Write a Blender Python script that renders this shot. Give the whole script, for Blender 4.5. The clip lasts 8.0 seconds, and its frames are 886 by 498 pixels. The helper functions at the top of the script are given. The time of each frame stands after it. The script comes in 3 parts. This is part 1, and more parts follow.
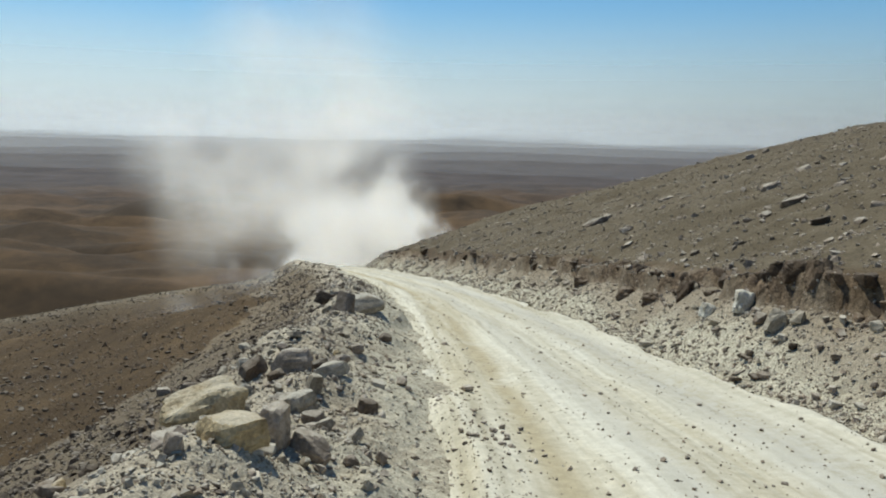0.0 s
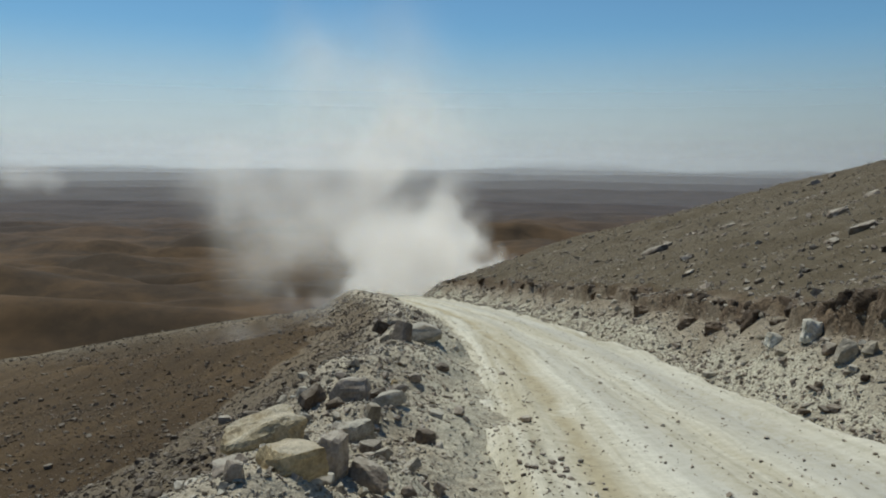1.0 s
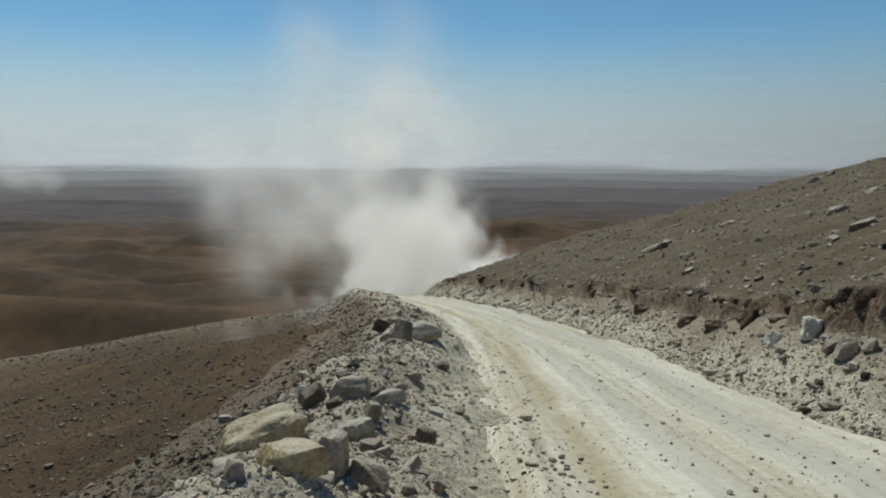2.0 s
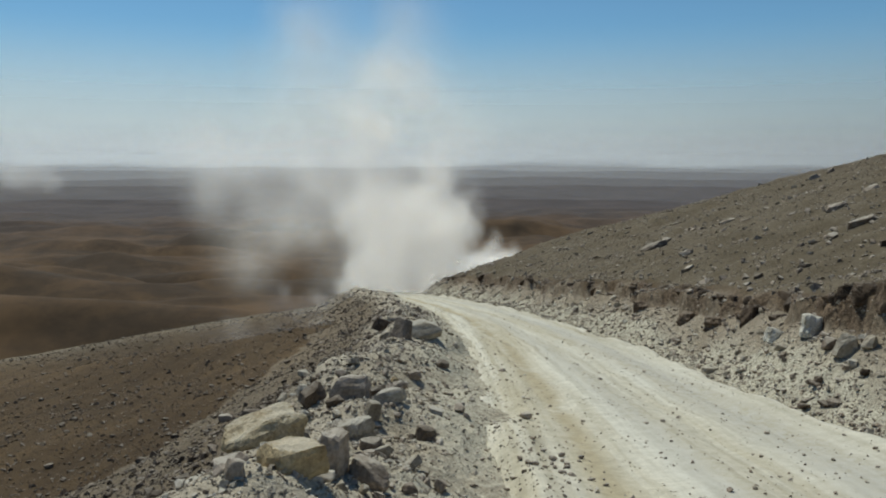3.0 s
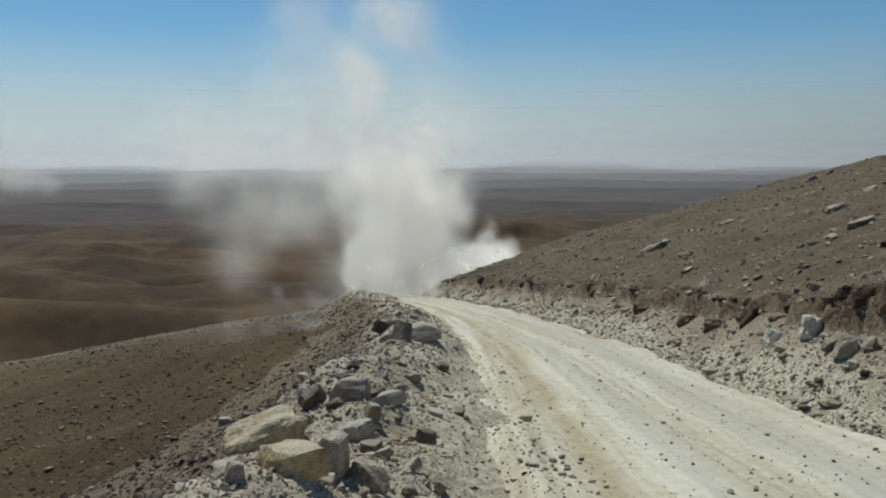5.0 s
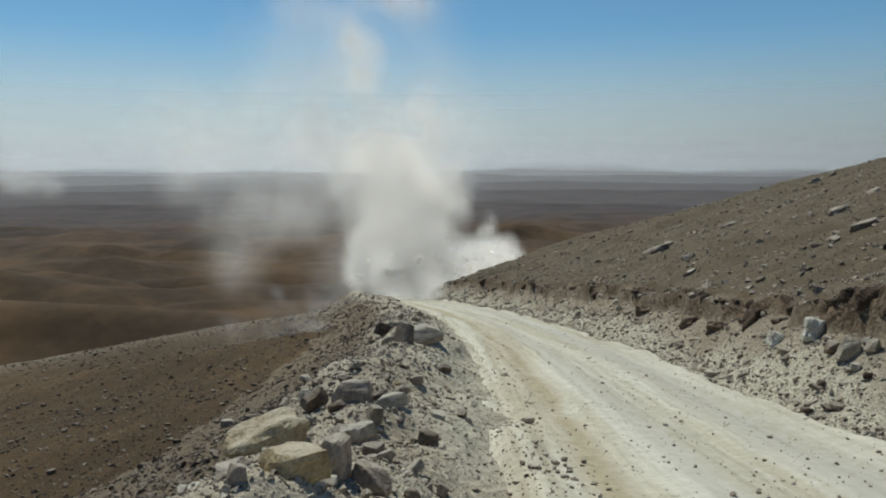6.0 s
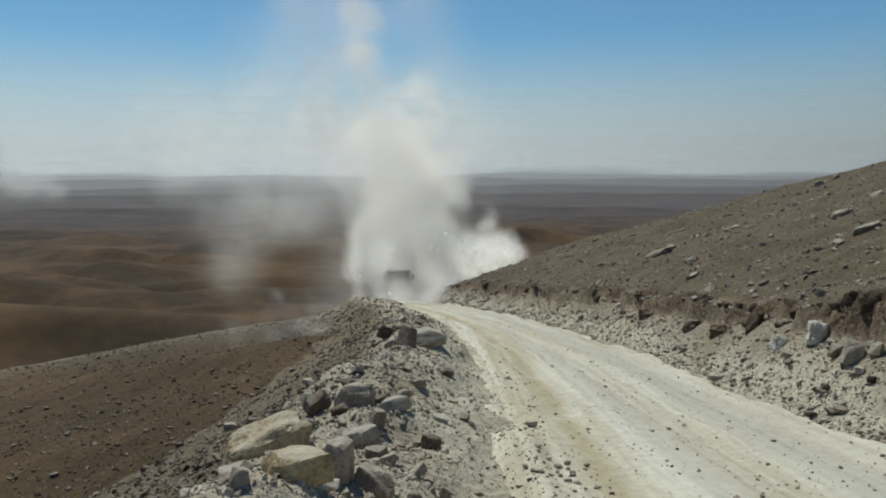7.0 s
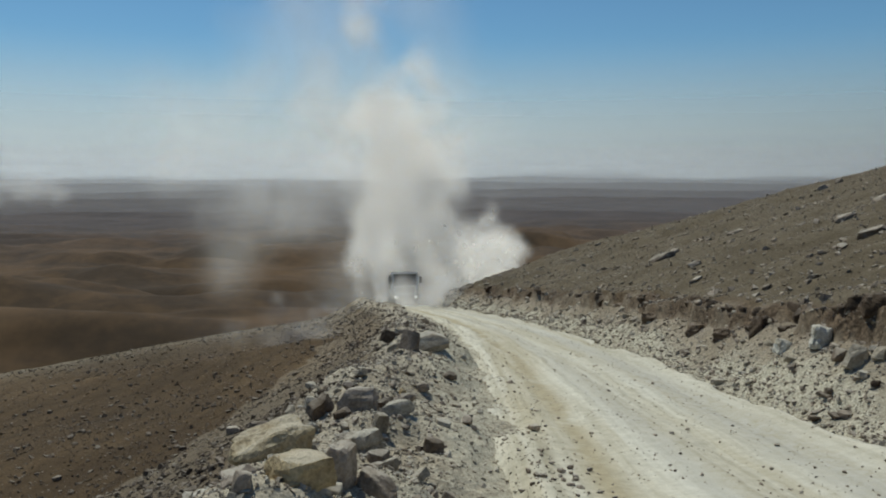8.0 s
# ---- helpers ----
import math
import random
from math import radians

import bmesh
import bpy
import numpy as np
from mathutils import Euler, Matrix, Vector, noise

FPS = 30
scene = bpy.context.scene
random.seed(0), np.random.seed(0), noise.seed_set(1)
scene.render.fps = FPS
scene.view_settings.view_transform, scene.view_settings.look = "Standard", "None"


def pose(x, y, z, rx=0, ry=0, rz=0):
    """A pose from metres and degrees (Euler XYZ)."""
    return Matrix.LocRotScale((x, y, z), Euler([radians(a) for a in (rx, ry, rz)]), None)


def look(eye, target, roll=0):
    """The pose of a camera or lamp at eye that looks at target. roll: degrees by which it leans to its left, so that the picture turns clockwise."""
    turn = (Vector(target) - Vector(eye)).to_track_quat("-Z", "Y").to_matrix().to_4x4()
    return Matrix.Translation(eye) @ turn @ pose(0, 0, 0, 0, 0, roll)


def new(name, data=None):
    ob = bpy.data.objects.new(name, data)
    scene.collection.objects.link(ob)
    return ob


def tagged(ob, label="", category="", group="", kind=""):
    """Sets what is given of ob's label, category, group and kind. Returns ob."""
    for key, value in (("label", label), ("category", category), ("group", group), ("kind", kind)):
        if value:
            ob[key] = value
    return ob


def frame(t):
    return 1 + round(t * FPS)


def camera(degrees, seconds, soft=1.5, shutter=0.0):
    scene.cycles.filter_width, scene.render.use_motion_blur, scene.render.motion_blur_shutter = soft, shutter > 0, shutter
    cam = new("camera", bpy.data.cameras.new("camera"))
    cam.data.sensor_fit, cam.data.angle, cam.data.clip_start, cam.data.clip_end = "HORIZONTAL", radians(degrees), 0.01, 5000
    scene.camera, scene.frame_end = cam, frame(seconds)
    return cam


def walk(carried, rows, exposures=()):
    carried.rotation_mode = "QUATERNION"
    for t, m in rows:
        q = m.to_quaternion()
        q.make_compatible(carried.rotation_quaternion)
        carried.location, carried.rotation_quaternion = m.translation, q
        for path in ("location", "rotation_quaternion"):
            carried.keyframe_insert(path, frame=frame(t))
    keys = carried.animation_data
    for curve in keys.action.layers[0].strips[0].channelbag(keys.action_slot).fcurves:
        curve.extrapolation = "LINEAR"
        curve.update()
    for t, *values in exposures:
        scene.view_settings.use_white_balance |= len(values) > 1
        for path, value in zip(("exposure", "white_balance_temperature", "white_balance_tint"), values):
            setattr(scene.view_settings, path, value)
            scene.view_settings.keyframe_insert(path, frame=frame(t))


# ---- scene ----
cam = camera(57.4, 8.0, 2.0)
EYE = (0.0, 0.0, 2.1)


def aim(yaw, pitch, roll):
    return pose(*EYE, 90 + pitch, roll, yaw)


walk(cam, [
    (0.0, aim(-3.80, -7.97, -1.25)), (0.1, aim(-2.50, -7.25, -1.05)), (0.2, aim(-1.35, -6.70, -0.88)),
    (0.3, aim(-0.55, -6.30, -0.74)), (0.4, aim(0.05, -6.00, -0.66)), (0.5, aim(0.20, -5.90, -0.61)),
    (1.0, aim(0.163, -5.964, -0.485)), (1.5, aim(0.141, -6.013, -0.411)), (3.0, aim(0.070, -6.172, -0.134)),
    (3.5, aim(0.037, -6.180, -0.086)), (4.0, aim(0.0, -6.14, 0.0)), (4.5, aim(0.001, -6.081, 0.001)),
    (6.0, aim(0.181, -5.862, 0.032)), (6.5, aim(0.281, -5.763, 0.022)), (7.0, aim(0.374, -5.62, 0.066)),
    (7.5, aim(0.463, -5.488, 0.067)), (8.0, aim(0.582, -5.353, 0.046)),
], exposures=[(0.0, 0.38, 6250, 2), (0.2, 0.20, 6250, 2), (0.4, 0.04, 6250, 2), (0.7, 0.0, 6250, 2), (7.0, 0.0, 6250, 2), (8.0, -0.1, 6250, 2)])

# ---- world and sun ----
SUN_HIGH, SUN_TURN = 57.0, -30.0      # degrees above the horizon; clockwise from straight ahead
sky_world = bpy.data.worlds.new("sky")
scene.world = sky_world
sky_world.use_nodes = True
wt = sky_world.node_tree
wt.nodes.clear()
w_out = wt.nodes.new("ShaderNodeOutputWorld")
w_bg = wt.nodes.new("ShaderNodeBackground")
w_sky = wt.nodes.new("ShaderNodeTexSky")
w_sky.sky_type = 'NISHITA'
w_sky.sun_disc = False
w_sky.sun_elevation = radians(SUN_HIGH)
w_sky.sun_rotation = radians(SUN_TURN)
w_sky.altitude, w_sky.air_density, w_sky.dust_density, w_sky.ozone_density = 1000, 1.1, 0.0, 1.4
w_bg.inputs["Strength"].default_value = 0.065
w_tint = wt.nodes.new("ShaderNodeMix")
w_tint.data_type, w_tint.blend_type = 'RGBA', 'MULTIPLY'
w_tint.inputs[0].default_value = 1.0
w_tint.inputs[7].default_value = (0.735, 0.985, 1.14, 1)
wt.links.new(w_sky.outputs[0], w_tint.inputs[6])
wt.links.new(w_tint.outputs[2], w_bg.inputs[0])
wt.links.new(w_bg.outputs[0], w_out.inputs[0])
scene.cycles.transparent_max_bounces = 200

sun = new("sun", bpy.data.lights.new("sun", 'SUN'))
sun.data.energy, sun.data.angle, sun.data.color = 3.5, radians(0.55), (1.0, 0.925, 0.815)
s_az, s_el = radians(SUN_TURN), radians(SUN_HIGH)
sun_way = Vector((math.sin(s_az) * math.cos(s_el), math.cos(s_az) * math.cos(s_el), math.sin(s_el)))
sun.matrix_world = look(sun_way * 60, (0, 0, 0))

# ---- terrain shape ----
rng = np.random.default_rng(7)


def lattice(ix, iy, seed):
    h = (ix.astype(np.int64) * 374761393 + iy.astype(np.int64) * 668265263 + seed * 974634777) & 0xFFFFFFFF
    h = ((h ^ (h >> 13)) * 1274126177) & 0xFFFFFFFF
    return ((h ^ (h >> 16)) & 0xFFFFFF) / float(0xFFFFFF) * 2 - 1


def soft_noise(x, y, seed=0):
    ix, iy = np.floor(x), np.floor(y)
    fx, fy = x - ix, y - iy
    ux, uy = fx * fx * fx * (fx * (fx * 6 - 15) + 10), fy * fy * fy * (fy * (fy * 6 - 15) + 10)
    a, b = lattice(ix, iy, seed), lattice(ix + 1, iy, seed)
    c, d = lattice(ix, iy + 1, seed), lattice(ix + 1, iy + 1, seed)
    return (a + (b - a) * ux) * (1 - uy) + (c + (d - c) * ux) * uy


def fbm(x, y, size, octaves=4, seed=0, gain=0.5):
    total, amp, f = 0.0, 1.0, 1.0 / size
    for i in range(octaves):
        total = total + amp * soft_noise(x * f + 17.3 * i, y * f - 9.1 * i, seed + i)
        amp, f = amp * gain, f * 2.03
    return total


def ramp(v, a, b):
    t = np.clip((v - a) / (b - a), 0, 1)
    return t * t * (3 - 2 * t)


SLOPE = 0.1365
ROAD_Y = np.array([-60, 0, 7.5, 12, 19, 25.5, 32, 38.6, 47.7, 55, 62.6, 70, 76, 84, 92, 100, 110, 125, 160.0])
ROAD_X = np.array([1.0, 2.9, 3.0, 3.05, 3.1, 2.95, 2.65, 2.15, 1.0, -0.15, -1.5, -3.0, -4.2, -5.2, -5.0, -3.4, 0.5, 9, 34.0])
fine_y = np.linspace(-60, 160, 881)
fine_x = np.interp(fine_y, ROAD_Y, ROAD_X)
for _ in range(3):
    fine_x = np.convolve(np.pad(fine_x, 8, mode="edge"), np.ones(17) / 17, mode="valid")
HALF = 2.3


def road_x(y):
    return np.interp(y, fine_y, fine_x)


def road_z(y):
    return -SLOPE * y - 0.0025 * np.maximum(0, y - 74) ** 2 * (y < 140) - (y >= 140) * 10.9


def valley_z(x, y):
    r = np.hypot(x, y)
    wx, wy = x + 30 * fbm(x, y, 160, 2, 61), y + 30 * fbm(x, y, 160, 2, 67)
    # rounded ridges parted by sharp gullies
    folds = np.abs(fbm(wx * 0.45 + wy * 0.2, wy * 1.1, 170, 4, 31, 0.36)) ** 0.85
    z = -66 + 25 * (folds - 0.30) * ramp(r, 60, 170) * (1 - 0.85 * ramp(r, 260, 800))
    gully = np.abs(fbm(wx * 0.6 + wy * 0.5, wy * 1.25 - wx * 0.3, 75, 3, 33, 0.4)) * 11 + np.abs(fbm(wx * 0.7, wy, 26, 2, 37)) * 1.8
    z = z + gully * ramp(r, 90, 150) * (1 - ramp(r, 600, 1500))
    z = z + 6 * fbm(x, y, 420, 4, 41)
    far = ramp(r, 1500, 4700)
    z = z + 46 * far + 5 * fbm(x * 0.35, y, 700, 3, 53) * far
    az = np.degrees(np.arctan2(x, y))
    hills = 44 * np.exp(-((az + 30.5) / 2.4) ** 2) + 27 * np.exp(-((az - 7.5) / 4.5) ** 2) + 18 * np.exp(-((az - 12) / 2) ** 2)
    return z + hills * ramp(r, 3600, 4500)


def terrain(x, y, detail=True):
    """Height of the ground, and masks: pale road dust, dark earth crust, loose grey rubble, right-hand hillside."""
    d = x - road_x(y)
    r = np.hypot(x, y)
    zr = road_z(y)
    wob = 0.30 * fbm(x * 0.6, y, 2.2, 4, 3) + 0.22 * fbm(x * 0.5, y, 7, 3, 5)
    # right: scree, broken crust, hillside
    dr = d + wob * ramp(d, 2.3, 3.2)
    scree = 1.12 * ramp(dr, 2.35, 4.7) ** 0.8
    crust = (0.48 + 0.22 * fbm(x * 0.2, y, 2.5, 3, 9)) * ramp(dr + 0.42 * fbm(x, y, 1.2, 4, 8), 4.25, 4.5)
    u = np.maximum(0, d - 4.6)
    hill = 0.40 * u - 0.0029 * u ** 2 * (u < 60) - (u >= 60) * (10.44 - 0.052 * (u - 60) + 0.002 * (u - 60) ** 2)
    end = 75 - 0.55 * np.clip(x, 0, 26)
    nose = 0.010 * np.maximum(0, y - end) ** 2
    right = zr + scree + crust + hill - nose * ramp(d, 3.4, 6.5)
    # left: bank of rubble, fill slope, natural slope
    dl = -d + 0.35 * fbm(x, y, 4.5, 3, 11)
    berm = (0.52 + 0.16 * fbm(x * 0.3, y, 6, 3, 13)) * ramp(dl, 2.35, 4.2)
    fill = zr + berm - 0.52 * np.maximum(0, dl - 4.5)
    rr = np.hypot(x, np.maximum(y, 0))
    natural = 2.1 - 5 - 0.0585 * y + 0.142 * x - 0.0005 * rr ** 2 + 0.35 * fbm(x, y, 18, 4, 19)
    left = np.maximum(fill, natural)
    left = np.where(y < 0, np.maximum(left, fill), left)
    z = np.where(d > 0, right, left)
    val = valley_z(x, y)
    k = 6.0
    z = np.where(r > 50, np.maximum(z, val) + k * np.exp(-np.abs(z - val) / k) * 0.25 * ramp(r, 60, 140), z)
    on_road = ramp(np.abs(d), 2.75, 2.25) * ramp(y, 150, 130)
    near = ramp(r, 260, 60)
    rub = ramp(dl, 2.2, 3.0) * (d < 0) * (fill > natural - 0.1) * near * (1 - 0.72 * ramp(dl, 4.6, 5.6)) + 0.62 * (d > 0) * ramp(dr, 2.4, 2.9) * ramp(dr, 4.7, 4.3) * near
    if detail:
        rough = 0.05 * fbm(x, y, 0.55, 4, 23) * near + 0.16 * fbm(x, y, 2.6, 3, 29) * near
        z = z + rough * (0.25 + 1.1 * rub + 0.5 * ramp(d, 4.6, 5.5)) * (1 - on_road)
    z = z - 0.09 * on_road
    powder = np.clip(on_road + ramp(np.abs(d) + 0.3 * fbm(x, y * 0.5, 1.1, 4, 83), 3.7, 2.7) + 0.30 * ramp(d, 4.4, 2.6) * (d > 0) + 0.50 * ramp(dl, 6.0, 3.2) * (d < 0), 0, 1) * near
    powder = np.clip(powder + 0.24 * ramp(r, 50, 95) * ramp(r, 150, 110) * (d < -6), 0, 1)
    de = dr + 0.42 * fbm(x, y, 1.2, 4, 8)
    earth = (0.6 + 0.4 * ramp(fbm(x, y, 1.7, 3, 15), -0.5, 0.4)) * ramp(de, 4.1, 4.3) * ramp(de, 4.9, 4.5) * (d > 0) * near
    side = ramp(d, 4.4, 5.2) * near
    return z, powder, earth, np.clip(rub, 0, 1), side


def ground_z(x, y):
    return terrain(np.asarray(x, float), np.asarray(y, float))[0]


# ---- materials ----
def material(name):
    m = bpy.data.materials.new(name)
    m.use_nodes = True
    nt = m.node_tree
    b = nt.nodes["Principled BSDF"]
    return m, nt, b


def node(nt, kind, **values):
    n = nt.nodes.new("ShaderNode" + kind)
    for k, v in values.items():
        n.inputs[k.replace("_", " ")].default_value = v
    return n


def noise_tex(nt, scale, detail=5.0, rough=0.6, vector=None):
    n = node(nt, "TexNoise", Scale=scale, Detail=detail, Roughness=rough)
    if vector:
        nt.links.new(vector, n.inputs["Vector"])
    return n.outputs["Fac"]


def blend(nt, fac, a, b, mode='MIX'):
    n = nt.nodes.new("ShaderNodeMix")
    n.data_type, n.blend_type = 'RGBA', mode
    for s, v in ((0, fac), (6, a), (7, b)):
        if isinstance(v, bpy.types.NodeSocket):
            nt.links.new(v, n.inputs[s])
        else:
            n.inputs[s].default_value = v if s == 0 else (*v, 1)
    return n.outputs[2]


def steps(nt, fac, lo, hi):
    n = nt.nodes.new("ShaderNodeMapRange")
    n.interpolation_type = 'SMOOTHSTEP'
    n.inputs[1].default_value, n.inputs[2].default_value = lo, hi
    nt.links.new(fac, n.inputs[0])
    return n.outputs[0]


def calc(nt, op, a, b):
    n = nt.nodes.new("ShaderNodeMath")
    n.operation = op
    for i, v in enumerate((a, b)):
        if isinstance(v, bpy.types.NodeSocket):
            nt.links.new(v, n.inputs[i])
        else:
            n.inputs[i].default_value = v
    return n.outputs[0]


def relief(nt, b, height, strength, distance):
    n = nt.nodes.new("ShaderNodeBump")
    n.inputs["Strength"].default_value, n.inputs["Distance"].default_value = strength, distance
    nt.links.new(height, n.inputs["Height"])
    nt.links.new(n.outputs[0], b.inputs["Normal"])


def mask(nt, name):
    n = nt.nodes.new("ShaderNodeAttribute")
    n.attribute_name = name
    return n.outputs["Fac"]


def place(nt):
    return nt.nodes.new("ShaderNodeNewGeometry").outputs["Position"]


def ground_material():
    m, nt, b = material("desert_ground")
    p = place(nt)
    big, mid, small = noise_tex(nt, 0.05, 6, 0.6, p), noise_tex(nt, 0.7, 6, 0.65, p), noise_tex(nt, 9, 5, 0.7, p)
    fine = noise_tex(nt, 45, 3, 0.7, p)
    land = noise_tex(nt, 0.013, 10, 0.7, p)
    patchy = noise_tex(nt, 0.12, 6, 0.7, p)
    brown = blend(nt, steps(nt, big, 0.35, 0.65), (0.074, 0.049, 0.024), (0.120, 0.081, 0.041))
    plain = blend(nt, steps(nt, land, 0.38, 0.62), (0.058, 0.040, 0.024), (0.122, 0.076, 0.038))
    # far plain greyed towards mauve: aerial haze put into the base colour
    haze_grey = blend(nt, steps(nt, land, 0.35, 0.65), (0.060, 0.048, 0.045), (0.088, 0.070, 0.064))
    plain = blend(nt, mask(nt, "haze_grey"), plain, haze_grey)
    plain = blend(nt, 1.0, plain, blend(nt, steps(nt, patchy, 0.3, 0.7), (0.90, 0.90, 0.90), (1.08, 1.08, 1.08)), 'MULTIPLY')
    run = nt.nodes.new("ShaderNodeMapping")
    run.inputs["Rotation"].default_value = (0, 0, radians(-14))
    run.inputs["Scale"].default_value = (1.1, 0.12, 1)
    nt.links.new(p, run.inputs[0])
    trails = noise_tex(nt, 1.0, 6, 0.7, run.outputs[0])
    brown = blend(nt, 1.0, brown, blend(nt, steps(nt, trails, 0.35, 0.65), (0.74, 0.72, 0.70), (1.18, 1.18, 1.18)), 'MULTIPLY')
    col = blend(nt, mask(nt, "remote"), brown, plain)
    slope = blend(nt, steps(nt, mid, 0.3, 0.7), (0.109, 0.087, 0.054), (0.162, 0.133, 0.089))
    col = blend(nt, mask(nt, "hillside"), col, slope)
    rub = blend(nt, steps(nt, mid, 0.3, 0.7), (0.35, 0.295, 0.210), (0.50, 0.44, 0.34))
    col = blend(nt, mask(nt, "rubble"), col, rub)
    patch = calc(nt, 'MULTIPLY', mask(nt, "powder"), steps(nt, calc(nt, 'ADD', mid, calc(nt, 'MULTIPLY', small, 0.35)), 0.32, 0.72))
    col = blend(nt, patch, col, (0.50, 0.462, 0.355))
    crust = blend(nt, steps(nt, small, 0.35, 0.65), (0.072, 0.049, 0.031), (0.175, 0.130, 0.087))
    col = blend(nt, mask(nt, "crust"), col, crust)
    grain = blend(nt, steps(nt, fine, 0.3, 0.7), (0.72, 0.72, 0.72), (1.2, 1.2, 1.2))
    col = blend(nt, 1.0, col, grain, 'MULTIPLY')
    speck = blend(nt, steps(nt, small, 0.35, 0.7), (0.8, 0.8, 0.8), (1.15, 1.15, 1.15))
    col = blend(nt, 1.0, col, speck, 'MULTIPLY')
    nt.links.new(col, b.inputs["Base Color"])
    b.inputs["Roughness"].default_value = 0.95
    b.inputs["Specular IOR Level"].default_value = 0.15
    relief(nt, b, calc(nt, 'ADD', small, calc(nt, 'MULTIPLY', fine, 0.4)), 0.8, 0.05)
    return m


def road_material():
    m, nt, b = material("road_dust")
    p = place(nt)
    mid, small, fine = noise_tex(nt, 0.8, 6, 0.65, p), noise_tex(nt, 7, 5, 0.65, p), noise_tex(nt, 60, 3, 0.7, p)
    co = nt.nodes.new("ShaderNodeTexCoord").outputs["UV"]
    stretch = nt.nodes.new("ShaderNodeMapping")
    stretch.inputs["Scale"].default_value = (1.5, 0.05, 1)
    nt.links.new(co, stretch.inputs[0])
    lines = noise_tex(nt, 1.0, 6, 0.6, stretch.outputs[0])
    col = blend(nt, steps(nt, lines, 0.36, 0.62), (0.47, 0.425, 0.31), (0.60, 0.575, 0.48))
    stretch2 = nt.nodes.new("ShaderNodeMapping")
    stretch2.inputs["Scale"].default_value = (6.0, 0.10, 1)
    nt.links.new(co, stretch2.inputs[0])
    tracks = noise_tex(nt, 1.0, 4, 0.6, stretch2.outputs[0])
    col = blend(nt, 1.0, col, blend(nt, steps(nt, tracks, 0.35, 0.6), (0.86, 0.85, 0.82), (1.04, 1.04, 1.04)), 'MULTIPLY')
    rut = mask(nt, "rut")
    col = blend(nt, calc(nt, 'MULTIPLY', rut, steps(nt, mid, 0.2, 0.55)), col, (0.40, 0.345, 0.225))
    col = blend(nt, calc(nt, 'MULTIPLY', mask(nt, "packed"), steps(nt, small, 0.2, 0.7)), col, (0.44, 0.425, 0.37))
    col = blend(nt, 1.0, col, blend(nt, steps(nt, small, 0.25, 0.75), (0.84, 0.84, 0.83), (1.1, 1.1, 1.1)), 'MULTIPLY')
    col = blend(nt, 1.0, col, blend(nt, steps(nt, fine, 0.25, 0.75), (0.9, 0.9, 0.9), (1.08, 1.08, 1.08)), 'MULTIPLY')
    nt.links.new(col, b.inputs["Base Color"])
    b.inputs["Roughness"].default_value = 0.9
    b.inputs["Specular IOR Level"].default_value = 0.2
    relief(nt, b, calc(nt, 'ADD', small, calc(nt, 'MULTIPLY', fine, 0.3)), 0.5, 0.025)
    return m


def stone_material(name, dark, light, rough_bump=0.02, settle=0.75):
    m, nt, b = material(name)
    info = nt.nodes.new("ShaderNodeObjectInfo").outputs["Random"]
    geo = nt.nodes.new("ShaderNodeNewGeometry")
    isl = geo.outputs["Random Per Island"]
    p = geo.outputs["Position"]
    pick = calc(nt, 'FRACT', calc(nt, 'ADD', info, isl), 0.0)
    col = blend(nt, pick, dark, light)
    split = nt.nodes.new("ShaderNodeSeparateXYZ")
    nt.links.new(geo.outputs["Normal"], split.inputs[0])
    a, c = noise_tex(nt, 3.5, 6, 0.65, p), noise_tex(nt, 28, 4, 0.7, p)
    col = blend(nt, 1.0, col, blend(nt, steps(nt, a, 0.3, 0.7), (0.62, 0.58, 0.52), (1.18, 1.18, 1.18)), 'MULTIPLY')
    col = blend(nt, 1.0, col, blend(nt, steps(nt, c, 0.3, 0.7), (0.8, 0.8, 0.8), (1.15, 1.15, 1.15)), 'MULTIPLY')
    settled = calc(nt, 'MULTIPLY', steps(nt, split.outputs["Z"], 0.70, 0.97), calc(nt, 'MULTIPLY', steps(nt, a, 0.3, 0.6), settle))
    col = blend(nt, settled, col, (0.50, 0.47, 0.39))
    nt.links.new(col, b.inputs["Base Color"])
    b.inputs["Roughness"].default_value = 0.9
    b.inputs["Specular IOR Level"].default_value = 0.2
    relief(nt, b, calc(nt, 'ADD', a, c), 0.6, rough_bump)
    return m


